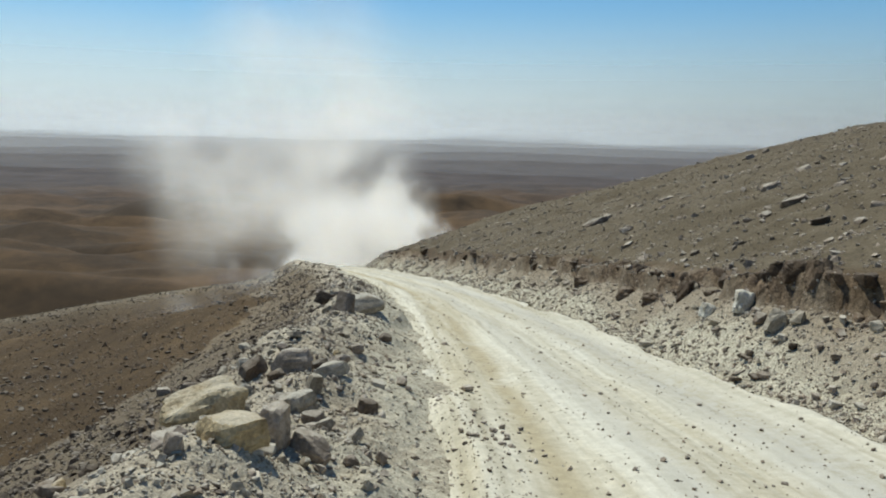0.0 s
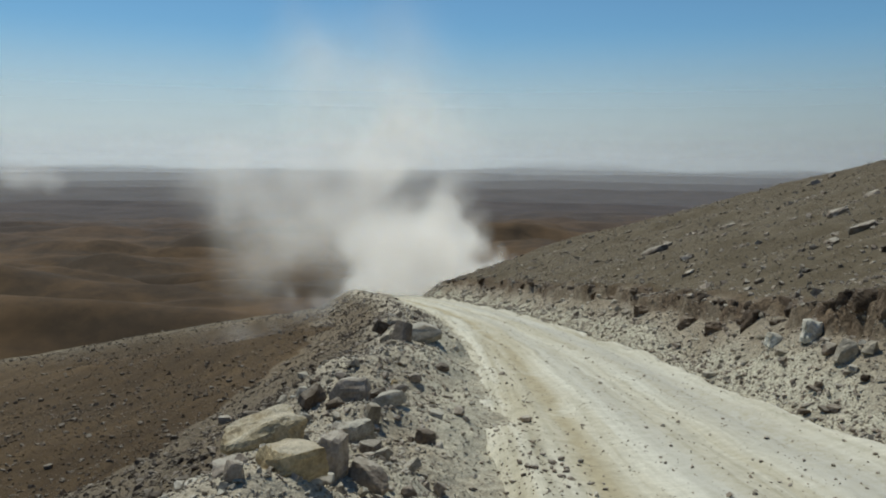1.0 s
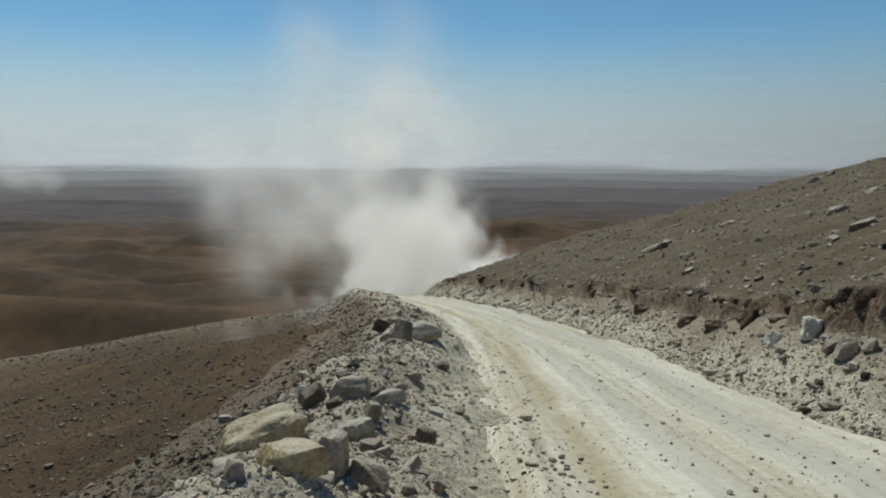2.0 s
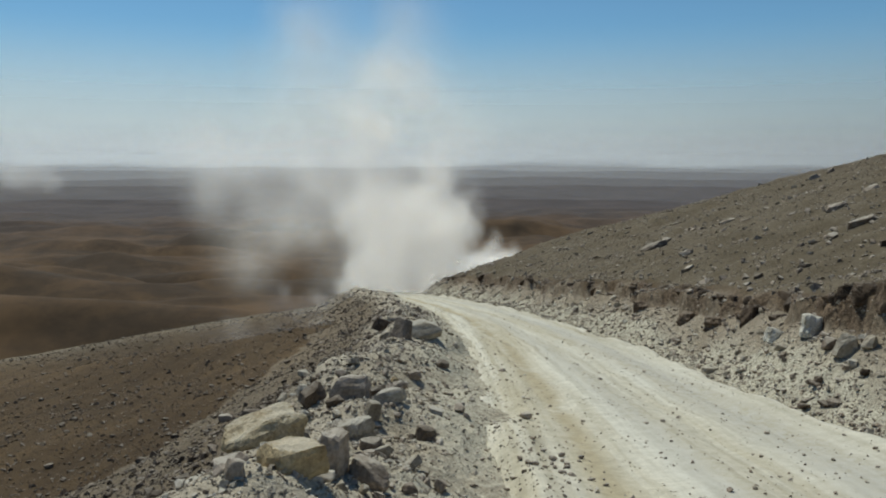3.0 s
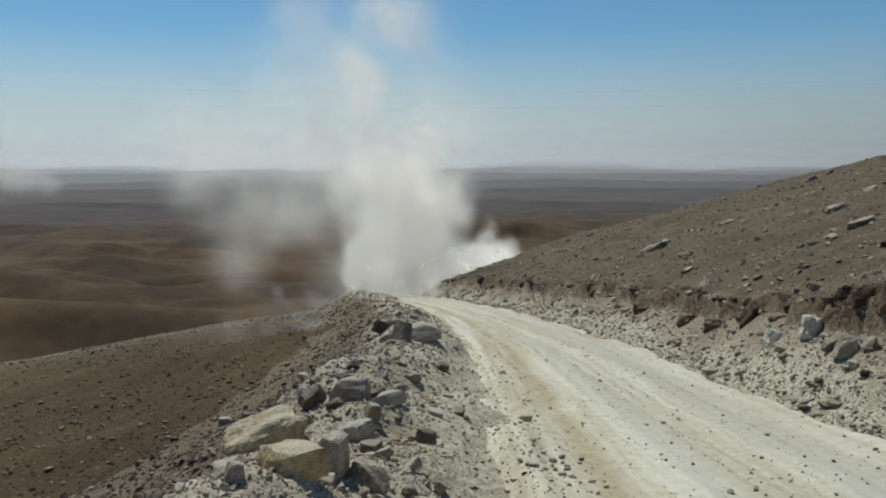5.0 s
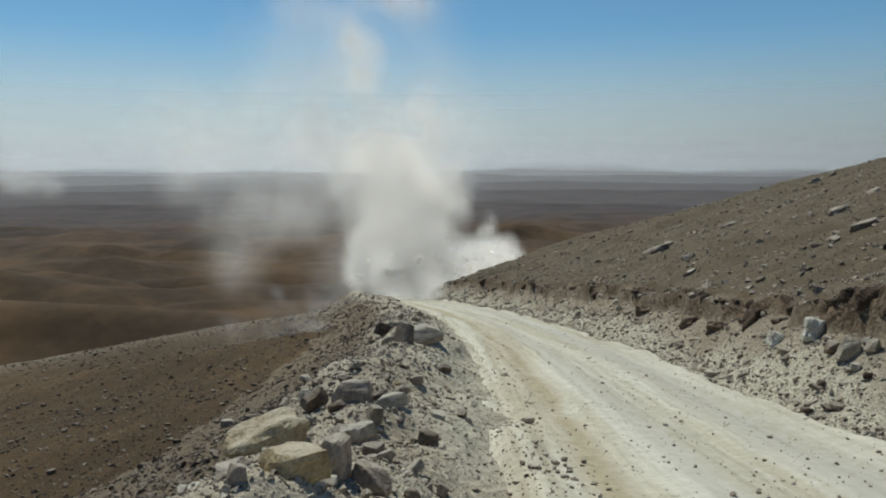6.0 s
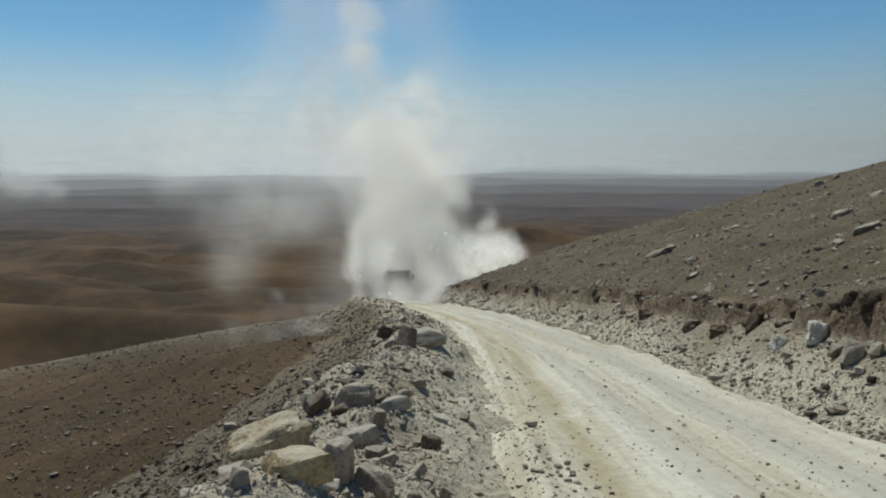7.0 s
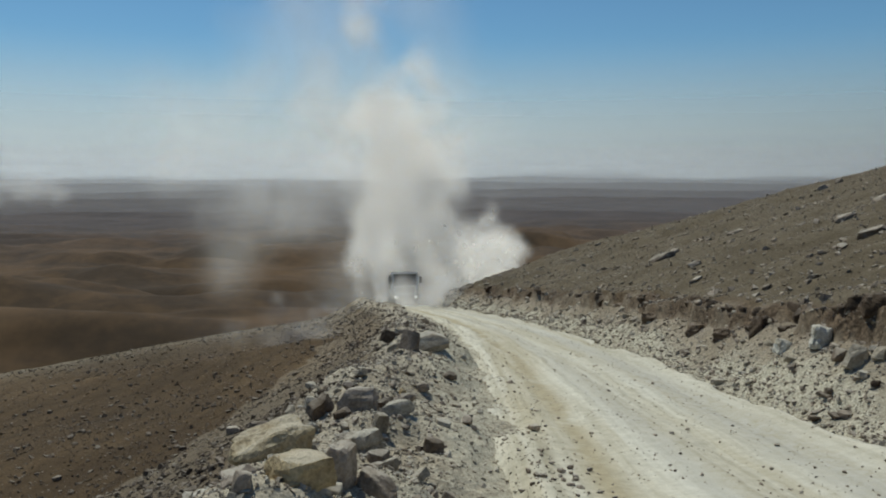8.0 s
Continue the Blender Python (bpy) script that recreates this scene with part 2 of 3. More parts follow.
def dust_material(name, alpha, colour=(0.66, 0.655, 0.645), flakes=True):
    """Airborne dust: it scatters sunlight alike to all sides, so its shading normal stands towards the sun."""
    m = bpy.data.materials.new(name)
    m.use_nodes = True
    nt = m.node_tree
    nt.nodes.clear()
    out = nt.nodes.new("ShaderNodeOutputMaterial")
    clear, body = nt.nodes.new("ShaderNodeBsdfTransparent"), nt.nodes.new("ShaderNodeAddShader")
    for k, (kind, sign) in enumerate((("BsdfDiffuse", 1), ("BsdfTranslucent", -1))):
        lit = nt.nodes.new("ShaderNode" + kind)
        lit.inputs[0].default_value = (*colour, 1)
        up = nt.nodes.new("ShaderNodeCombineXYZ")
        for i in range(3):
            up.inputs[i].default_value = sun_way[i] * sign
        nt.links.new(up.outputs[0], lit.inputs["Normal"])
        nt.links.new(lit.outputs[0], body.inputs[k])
    uv = nt.nodes.new("ShaderNodeUVMap").outputs[0]
    if flakes:
        length = nt.nodes.new("ShaderNodeVectorMath")
        length.operation = 'LENGTH'
        nt.links.new(uv, length.inputs[0])
        fade = steps(nt, length.outputs["Value"], 1.0, 0.0)
    else:
        split = nt.nodes.new("ShaderNodeSeparateXYZ")
        nt.links.new(uv, split.inputs[0])
        fade = steps(nt, split.outputs["Y"], 1.0, 0.0)
    if flakes:
        wisp = noise_tex(nt, 1.3, 4, 0.55, nt.nodes.new("ShaderNodeTexCoord").outputs["Object"])
        fade = calc(nt, 'MULTIPLY', fade, steps(nt, wisp, 0.10, 0.66))
    fade = calc(nt, 'MULTIPLY', fade, alpha)
    mix = nt.nodes.new("ShaderNodeMixShader")
    nt.links.new(fade, mix.inputs[0])
    nt.links.new(clear.outputs[0], mix.inputs[1])
    nt.links.new(body.outputs[0], mix.inputs[2])
    nt.links.new(mix.outputs[0], out.inputs[0])
    return m


def paint(name, colour, rough=0.5, metal=0.0, dusty=0.5):
    m, nt, b = material(name)
    p = place(nt)
    col = blend(nt, calc(nt, 'MULTIPLY', steps(nt, noise_tex(nt, 2.5, 5, 0.65, p), 0.3, 0.7), dusty), colour, (0.42, 0.39, 0.31))
    nt.links.new(col, b.inputs["Base Color"])
    b.inputs["Roughness"].default_value, b.inputs["Metallic"].default_value = rough, metal
    return m


GROUND = ground_material()
ROAD = road_material()
PALE = stone_material("pale_limestone", (0.29, 0.255, 0.195), (0.52, 0.48, 0.405))
GREY = stone_material("grey_stone", (0.185, 0.150, 0.117), (0.42, 0.355, 0.285), 0.02, 0.6)
BROWN = stone_material("brown_stone", (0.072, 0.052, 0.036), (0.215, 0.172, 0.130), 0.02, 0.3)
CHALK = stone_material("white_chalk", (0.50, 0.475, 0.40), (0.62, 0.60, 0.53))
OCHRE = stone_material("ochre_rock", (0.40, 0.30, 0.155), (0.53, 0.44, 0.28), 0.04, 0.6)
UMBER = stone_material("umber_crust", (0.06, 0.042, 0.028), (0.15, 0.11, 0.075), 0.04, 0.15)


# ---- mesh helpers ----
def mesh_of(name, verts, faces, mat, smooth=False):
    me = bpy.data.meshes.new(name)
    verts, faces = np.asarray(verts, np.float32), np.asarray(faces, np.int32)
    k = faces.shape[1]
    me.vertices.add(len(verts))
    me.vertices.foreach_set("co", verts.ravel())
    me.loops.add(faces.size)
    me.loops.foreach_set("vertex_index", faces.ravel())
    me.polygons.add(len(faces))
    me.polygons.foreach_set("loop_start", np.arange(0, faces.size, k, dtype=np.int32))
    me.polygons.foreach_set("use_smooth", np.full(len(faces), smooth))
    me.materials.append(mat)
    me.update(calc_edges=True)
    return me


def give(me, name, values):
    me.attributes.new(name, 'FLOAT', 'POINT').data.foreach_set("value", np.asarray(values, np.float32))


def grid_faces(n, m, wrap=False):
    i, j = np.meshgrid(np.arange(n - 1), np.arange(m if wrap else m - 1), indexing="ij")
    j2 = (j + 1) % m
    return np.stack([i * m + j, i * m + j2, (i + 1) * m + j2, (i + 1) * m + j], -1).reshape(-1, 4)


# ---- ground and road ----
def build_ground():
    az = np.radians(np.concatenate([np.arange(-40, 40.01, 0.135), np.arange(43, 318, 3.0)]))
    radii = np.concatenate([[0.02], np.linspace(0.5, 4, 10), 4 * np.exp(np.arange(1, 420) * 0.0078)])
    radii = np.concatenate([radii, radii[-1] * np.exp(np.linspace(0.012, math.log(4800 / radii[-1]), 260))])
    rr, aa = np.meshgrid(radii, az, indexing="ij")
    x, y = (rr * np.sin(aa)).ravel() + 0.05, (rr * np.cos(aa)).ravel() + 0.03
    z, powder, earth, rub, side = terrain(x, y)
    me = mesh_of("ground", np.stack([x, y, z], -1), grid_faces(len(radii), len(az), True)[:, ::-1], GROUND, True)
    # the last mask grows with distance and greys the plain as haze would
    for name, v in (("powder", powder), ("crust", earth), ("rubble", rub), ("hillside", side), ("remote", ramp(np.hypot(x, y), 110, 220)), ("haze_grey", ramp(np.hypot(x, y), 450, 1300))):
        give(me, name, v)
    return tagged(new("ground", me), "brown stony desert slopes and wide valley plain", "ground", kind="structure")


def road_ruts(d, y):
    ruts = [(-1.25, 0.35), (0.35, 0.30), (1.45, 0.34)]
    return sum(np.exp(-((d - c - 0.18 * soft_noise(y / 6, y * 0 + i, 73)) / w) ** 2) for i, (c, w) in enumerate(ruts))


def road_top(x, y):
    d = x - road_x(y)
    edge = np.abs(d) + 0.22 * fbm(x, y * 0.3, 0.9, 5, 71, 0.6)
    z = road_z(y) + 0.02 - 0.05 * road_ruts(d, y) + 0.03 * fbm(x, y, 1.2, 4, 75) + 0.02 * fbm(x * 3, y * 0.4, 1.0, 3, 77)
    return z + 0.10 * ramp(np.abs(d), 1.7, 2.25) * (0.5 + fbm(x, y * 0.5, 1.5, 3, 79)) - 0.42 * ramp(edge, 1.95, 3.0)


def top_z(x, y):
    """Height of what one would stand on, road or ground."""
    x, y = np.asarray(x, float), np.asarray(y, float)
    return np.where(np.abs(x - road_x(y)) < 2.8, np.maximum(road_top(x, y), ground_z(x, y)), ground_z(x, y))


def build_road():
    ys = np.concatenate([np.arange(-40, 4, 0.5), 4 * np.exp(np.arange(0, 460) * 0.0078)])
    ds = np.linspace(-2.85, 2.85, 96)
    yy, dd = np.meshgrid(ys, ds, indexing="ij")
    y, d = yy.ravel(), dd.ravel()
    x = road_x(y) + d
    z = road_top(x, y)
    me = mesh_of("road", np.stack([x, y, z], -1), grid_faces(len(ys), len(ds))[:, ::-1], ROAD, True)
    give(me, "rut", np.clip(np.exp(-((d + 1.3 - 0.15 * soft_noise(y / 6, y * 0, 73)) / 0.28) ** 2), 0, 1))
    give(me, "packed", np.clip(np.exp(-((d - 1.3) / 0.55) ** 2) + 0.8 * np.exp(-((d + 0.3) / 0.3) ** 2), 0, 1))
    uv = me.uv_layers.new(name="UVMap")
    loops = np.zeros(len(me.loops), np.int32)
    me.loops.foreach_get("vertex_index", loops)
    uv.data.foreach_set("uv", np.stack([d, y], -1)[loops].astype(np.float32).ravel())
    return tagged(new("road", me), "pale powdery dirt road with wheel ruts descending the hillside", "road", kind="structure")


build_ground()
build_road()


# ---- stones ----
def hull_points(seed, n, flat):
    g = np.random.default_rng(seed)
    v = g.normal(size=(n, 3))
    v /= np.linalg.norm(v, axis=1)[:, None]
    v = np.sign(v) * np.abs(v) ** 0.75
    return v * (0.72 + 0.28 * g.random((n, 1))) * np.array([1, 0.55 + 0.3 * g.random(), flat])


def hull_mesh(seed, n=10, flat=0.6, worn=False):
    bm = bmesh.new()
    for p in hull_points(seed, n, flat):
        bm.verts.new((p[0], p[1], min(max(p[2], -0.6), 0.5 + 0.12 * p[0])) if worn else p)
    bmesh.ops.convex_hull(bm, input=bm.verts)
    loose = [v for v in bm.verts if not v.link_faces]
    bmesh.ops.delete(bm, geom=loose, context='VERTS')
    if worn:
        bmesh.ops.dissolve_limit(bm, angle_limit=0.2, verts=bm.verts, edges=bm.edges)
        bmesh.ops.bevel(bm, geom=list(bm.edges), offset=0.045, segments=1, affect='EDGES', profile=0.6)
        bmesh.ops.triangulate(bm, faces=bm.faces)
        bmesh.ops.subdivide_edges(bm, edges=[e for e in bm.edges if e.calc_length() > 0.2], cuts=2, use_grid_fill=True)
        bmesh.ops.triangulate(bm, faces=bm.faces)
        for v in bm.verts:
            q = v.co * 2.1 + Vector((seed, 0, 0))
            v.co += v.co.normalized() * (0.07 * noise.noise(q) + 0.035 * noise.noise(q * 3.3))
    bmesh.ops.recalc_face_normals(bm, faces=bm.faces)
    return bm


PROTO = []
for s in range(14):
    bm = hull_mesh(100 + s, 10, 0.45 + 0.03 * s)
    bm.verts.index_update()
    PROTO.append((np.array([v.co[:] for v in bm.verts]), np.array([[v.index for v in f.verts] for f in bm.faces])))
    bm.free()


def scatter(name, label, x, y, size, mat, sink=0.25):
    """Loose stones of every size in one mesh."""
    z = top_z(x, y)
    verts, faces, base = [], [], 0
    kind = rng.integers(0, len(PROTO), len(x))
    for k, (pv, pf) in enumerate(PROTO):
        idx = np.nonzero(kind == k)[0]
        n = len(idx)
        if not n:
            continue
        turn, tip = rng.random(n) * 6.283, rng.normal(0, 0.3, n)
        c, s = np.cos(turn), np.sin(turn)
        ct, st = np.cos(tip), np.sin(tip)
        p = pv[None] * (size[idx] * 0.5)[:, None, None]
        py, pz = p[..., 1] * ct[:, None] - p[..., 2] * st[:, None], p[..., 1] * st[:, None] + p[..., 2] * ct[:, None]
        vx = p[..., 0] * c[:, None] - py * s[:, None] + x[idx][:, None]
        vy = p[..., 0] * s[:, None] + py * c[:, None] + y[idx][:, None]
        vz = pz + (z[idx] + size[idx] * sink * 0.5)[:, None]
        verts.append(np.stack([vx, vy, vz], -1).reshape(-1, 3))
        faces.append((pf[None] + (np.arange(n) * len(pv))[:, None, None] + base).reshape(-1, 3))
        base += n * len(pv)
    me = mesh_of(name, np.concatenate(verts), np.concatenate(faces), mat)
    return tagged(new(name, me), label, "stones", kind="stuff")


def sizes(n, lo, hi, power=2.2):
    return (lo ** -power + rng.random(n) * (hi ** -power - lo ** -power)) ** (-1 / power)


def along(n, y0, y1, bias=1.0):
    return y0 * (y1 / y0) ** (rng.random(n) ** bias)


def build_stones():
    n = 8200
    y = along(n, 4.5, 66)
    d = -rng.normal(3.9, 0.7, n)
    keep = d < -2.2 - 0.9 * rng.random(n)
    y, d = y[keep], d[keep]
    scatter("berm_stones", "loose pale and grey stones heaped along the road edge", road_x(y) + d, y, sizes(len(y), 0.03, 0.22) * (0.6 + y / 40), GREY)
    n = 8500
    y = along(n, 4.5, 40)
    d = -rng.normal(4.0, 0.7, n)
    scatter("berm_rubble", "small whitish limestone rubble along the road edge", road_x(y) + d, y, sizes(n, 0.03, 0.2) * (0.6 + y / 40), PALE)
    n = 9000
    y = along(n, 6, 75)
    d = -4.6 - np.abs(rng.normal(0, 2.6, n))
    scatter("fill_stones", "dark broken stones on the outer fill slope", road_x(y) + d, y, sizes(n, 0.05, 0.30) * (0.5 + y / 60), BROWN)
    n = 15000
    y = along(n, 7, 80)
    d = 2.5 + rng.random(n) ** 1.2 * 2.1
    scatter("scree_stones", "loose grey scree below the road cut", road_x(y) + d, y, sizes(n, 0.03, 0.24) * (0.6 + y / 60), GREY)
    n = 7500
    y = along(n, 7, 80)
    d = 2.35 + rng.random(n) ** 1.6 * 2.0
    scatter("scree_rubble", "whitish rubble at the foot of the road cut", road_x(y) + d, y, sizes(n, 0.03, 0.24) * (0.6 + y / 50), PALE)
    n = 30000
    y = 10 + rng.random(n) * 72
    d = 4.9 + rng.random(n) ** 1.3 * 40
    scatter("hillside_stones", "scattered grey stones on the tan hillside", road_x(y) + d, y, sizes(n, 0.07, 0.50, 2.5), GREY, 0.1)
    n = 19000
    r, a = along(n, 10, 110), np.radians(-34 + rng.random(n) * 36)
    x, y = r * np.sin(a), r * np.cos(a)
    keep = x < road_x(y) - 5.5
    x, y = x[keep], y[keep]
    scatter("slope_stones", "scattered dark stones on the brown lower slope", x, y, sizes(len(x), 0.05, 0.32) * (0.6 + np.hypot(x, y) / 60), BROWN, 0.1)
    n = 4200
    y = along(n, 5, 45)
    d = np.where(rng.random(n) < 0.45, rng.normal(-2.3, 0.35, n), rng.uniform(-2.4, 2.4, n))
    scatter("road_pebbles", "small grey pebbles strewn over the dirt road", road_x(y) + d, y, sizes(n, 0.018, 0.11), GREY, 0.2)


build_stones()


def rocks():
    kinds = {}

    def rock(x, y, wide, deep, high, mat, label, turn=0.0, tip=0.0, lean=0.0, name="rock", seed=1, lift=0.3, group=""):
        key = (seed, mat.name)
        if key not in kinds:
            bm = hull_mesh(300 + seed, 20, 0.9, True)
            me = bpy.data.meshes.new(name)
            bm.to_mesh(me)
            bm.free()
            me.materials.append(mat)
            kinds[key] = me
        ob = new(name, kinds[key])
        ob.matrix_basis = pose(x, y, float(top_z([x], [y])[0]) + high * lift, tip, lean, turn) @ Matrix.Diagonal((wide / 2, deep / 1.4, high / 1.7, 1))
        return tagged(ob, label, "rock", group)

    return rock


rock = rocks()

HEAP = "rocks heaped on the road's edge"


def boulder_mesh(name, seed, mat, cuts=7, round_off=0.5, planes=6, rough=0.035):
    """A broken boulder in a box one metre wide and deep and one high, its faces split by flat breaks, its edges worn."""
    g = np.random.default_rng(seed)
    bm = bmesh.new()
    bmesh.ops.create_cube(bm, size=2)
    bmesh.ops.subdivide_edges(bm, edges=list(bm.edges), cuts=cuts, use_grid_fill=True)
    breaks = []
    for _ in range(planes):
        n = Vector(g.normal(size=3))
        n.z = abs(n.z) * 0.7
        n.normalize()
        breaks.append((n, g.uniform(0.80, 1.05)))
    for v in bm.verts:
        c = v.co.copy()
        ball = c.normalized() * 1.25
        c = c.lerp(ball, round_off * 0.55)
        for n, d in breaks:
            over = c.dot(n) - d
            if over > 0:
                c -= n * over * 0.92
        q = c * 1.7 + Vector((seed * 3.1, seed, 0))
        c += c.normalized() * (rough * 2.2 * noise.noise(q) + rough * noise.noise(q * 3.1) + rough * 0.6 * noise.noise(q * 7.0))
        v.co = c
    lo = [min(v.co[i] for v in bm.verts) for i in range(3)]
    hi = [max(v.co[i] for v in bm.verts) for i in range(3)]
    for v in bm.verts:
        v.co = [(v.co[i] - lo[i]) / (hi[i] - lo[i]) - (0.5 if i < 2 else 0) for i in range(3)]
    bmesh.ops.triangulate(bm, faces=bm.faces)
    me = bpy.data.meshes.new(name)
    bm.to_mesh(me)
    bm.free()
    me.materials.append(mat)
    return me


def boulder(x, y, wide, deep, high, mat, label, turn=0.0, tip=0.0, lean=0.0, name="boulder", seed=1, sink=0.12, group=HEAP, **shape):
    ob = new(name, boulder_mesh(name, seed, mat, **shape))
    foot = float(top_z([x], [y])[0]) - high * sink
    ob.matrix_basis = pose(x, y, foot, tip, lean, turn) @ Matrix.Diagonal((wide, deep, high, 1))
    return tagged(ob, label, "rock", group)


boulder(-1.52, 6.85, 0.78, 0.40, 0.34, OCHRE, "long ochre slab with dusty white top lying on rubble", 30, 0, -12, seed=3, sink=0.05, round_off=0.85, planes=5, cuts=9, rough=0.07)
boulder(-1.10, 5.72, 0.46, 0.42, 0.27, OCHRE, "broken ochre boulder with flat white top", 32, 4, -6, seed=8, sink=0.05, round_off=0.35, cuts=9, rough=0.06)
boulder(-0.92, 6.30, 0.25, 0.34, 0.40, GREY, "upright grey boulder leaning on an ochre boulder", -18, 6, 14, seed=5, sink=0.05, round_off=0.5, rough=0.06)
boulder(-1.42, 7.55, 0.36, 0.36, 0.30, PALE, "pale angular block between two boulders", 38, 16, -22, "rock", 11, 0.05, round_off=0.2)
boulder(-1.17, 10.05, 0.52, 0.36, 0.34, GREY, "dark grey block with a flat face on the rubble bank", -8, -10, -6, seed=6, round_off=0.35, planes=5)
boulder(-1.68, 10.3, 0.36, 0.26, 0.20, BROWN, "reddish brown slab tilted against a grey block", 30, 10, -26, "rock", 12, 0.0, round_off=0.2)
boulder(-1.93, 10.85, 0.20, 0.18, 0.16, PALE, "pale stone beside a reddish slab", 20, 0, 10, "rock", 13)
boulder(-0.80, 9.75, 0.23, 0.20, 0.18, BROWN, "small dark brown rock on the rubble bank", 10, 8, 0, "rock", 14, round_off=0.3)
boulder(-0.88, 8.05, 0.37, 0.30, 0.26, PALE, "pale jagged rock on the rubble bank", 40, 0, -14, "rock", 15, round_off=0.4, rough=0.07)
boulder(-0.71, 7.62, 0.22, 0.20, 0.15, GREY, "low grey rock on the rubble bank", -10, 0, 0, "rock", 16)
boulder(-0.85, 9.00, 0.18, 0.16, 0.22, PALE, "pointed pale rock on the rubble bank", 30, 0, 20, "rock", 17, round_off=0.2)
boulder(-0.60, 6.30, 0.38, 0.18, 0.19, GREY, "long grey stone with a white dusty top", -26, 10, 14, "rock", 18, 0.1, round_off=0.5, planes=4)
boulder(-0.21, 8.80, 0.24, 0.20, 0.18, BROWN, "small brown stone on gravel", 15, 0, 8, "rock", 19)
boulder(-0.28, 6.45, 0.14, 0.11, 0.10, BROWN, "small brown stone on gravel", 15, 0, 0, "stone", 20, cuts=4)
boulder(-0.55, 19.3, 0.85, 0.80, 0.36, PALE, "pale flat slab tilted on the rubble bank", 20, 16, -10, seed=21, sink=0.1, round_off=0.3)
boulder(-0.98, 18.2, 0.34, 0.40, 0.50, GREY, "dark grey fin of rock on the rubble bank", 50, 0, 24, "rock", 22, round_off=0.2)
boulder(-1.60, 20.6, 0.60, 0.30, 0.34, BROWN, "brown rock fin on the rubble bank", 50, 8, 20, "rock", 23, round_off=0.2)
boulder(-0.03, 15.05, 0.28, 0.22, 0.16, BROWN, "brown stone beside the road", 15, 0, 0, "rock", 24)
boulder(-0.44, 12.5, 0.22, 0.18, 0.14, GREY, "pinkish grey stone on the rubble bank", 15, 0, -10, "rock", 25)
boulder(-0.63, 9.45, 0.46, 0.16, 0.18, PALE, "long pale rock set in the rubble bank", 24, 0, -10, "rock", 26, round_off=0.3)
boulder(-1.43, 5.32, 0.14, 0.12, 0.14, GREY, "grey stone on the rubble bank", 20, 0, 10, "rock", 27, cuts=5)
boulder(-0.93, 6.02, 0.19, 0.14, 0.07, PALE, "thin pale flake on the rubble bank", -8, 0, 4, "rock", 28, cuts=5)
boulder(-2.78, 11.45, 0.34, 0.16, 0.10, BROWN, "flat dark stone below the rubble bank", 8, 0, -4, "rock", 29, cuts=5)
boulder(-4.40, 15.9, 0.28, 0.22, 0.15, GREY, "grey stone on the outer slope", 0, 0, 0, "rock", 30, cuts=5)
boulder(-1.75, 7.30, 0.24, 0.20, 0.16, PALE, "pale stone on the rubble bank", 70, 0, 0, "rock", 31, cuts=5)

ROADSIDE = "stones on the road"
rock(1.14, 10.85, 0.20, 0.16, 0.14, GREY, "grey stone lying on the dirt road", 15, 0, 0, "stone", 9, 0.3, ROADSIDE)
rock(1.20, 16.2, 0.16, 0.13, 0.10, GREY, "grey stone lying on the dirt road", 55, 0, 0, "stone", 8, 0.3, ROADSIDE)
rock(5.2, 11.7, 0.14, 0.12, 0.1, GREY, "grey stone at the road's edge", 5, 0, 0, "stone", 3, 0.3, ROADSIDE)
for i in range(16):
    rock(1.22 + rng.normal(0, 0.19), 8.4 + rng.normal(0, 0.33), rng.uniform(0.05, 0.13), rng.uniform(0.05, 0.1), rng.uniform(0.04, 0.08),
         GREY, "dark grey stone in a small pile on the road", rng.uniform(0, 180), 0, 0, "stone", 1 + i % 9, 0.3, "pile of stones on the road")

CUT = "rocks in the road cut"
for i in range(7):
    rock(5.9 + rng.normal(0, 0.22), 12.15 + rng.normal(0, 0.3), rng.uniform(0.14, 0.34), rng.uniform(0.12, 0.25), rng.uniform(0.1, 0.2),
         BROWN, "dark reddish brown rock at the scree foot", rng.uniform(0, 180), rng.uniform(-15, 15), 0, "rock", 1 + i, 0.45, CUT)
rock(6.6, 13.6, 0.40, 0.26, 0.24, GREY, "grey angular rock in the scree", 50, 0, -20, "rock", 5, 0.4, CUT)
rock(5.55, 16.6, 0.36, 0.24, 0.17, PALE, "pale stone at the foot of the scree", -15, 0, 0, "rock", 11, 0.45, CUT)
boulder(6.80, 14.75, 0.70, 0.36, 0.50, CHALK, "white chalky outcrop in the scree", 40, 0, 14, "rock", 41, 0.3, CUT, round_off=0.7, rough=0.09)
boulder(6.45, 15.6, 0.40, 0.30, 0.34, CHALK, "white chalky outcrop in the scree", 20, 0, 20, "rock", 42, 0.3, CUT, round_off=0.6, rough=0.08)
boulder(6.45, 12.9, 0.38, 0.24, 0.44, PALE, "pale slab standing in the scree", 10, 0, 24, "rock", 43, 0.1, CUT, round_off=0.2)
boulder(6.75, 12.6, 0.30, 0.20, 0.26, PALE, "pale broken slab in the scree", 40, 0, 30, "rock", 44, 0.1, CUT, round_off=0.2)
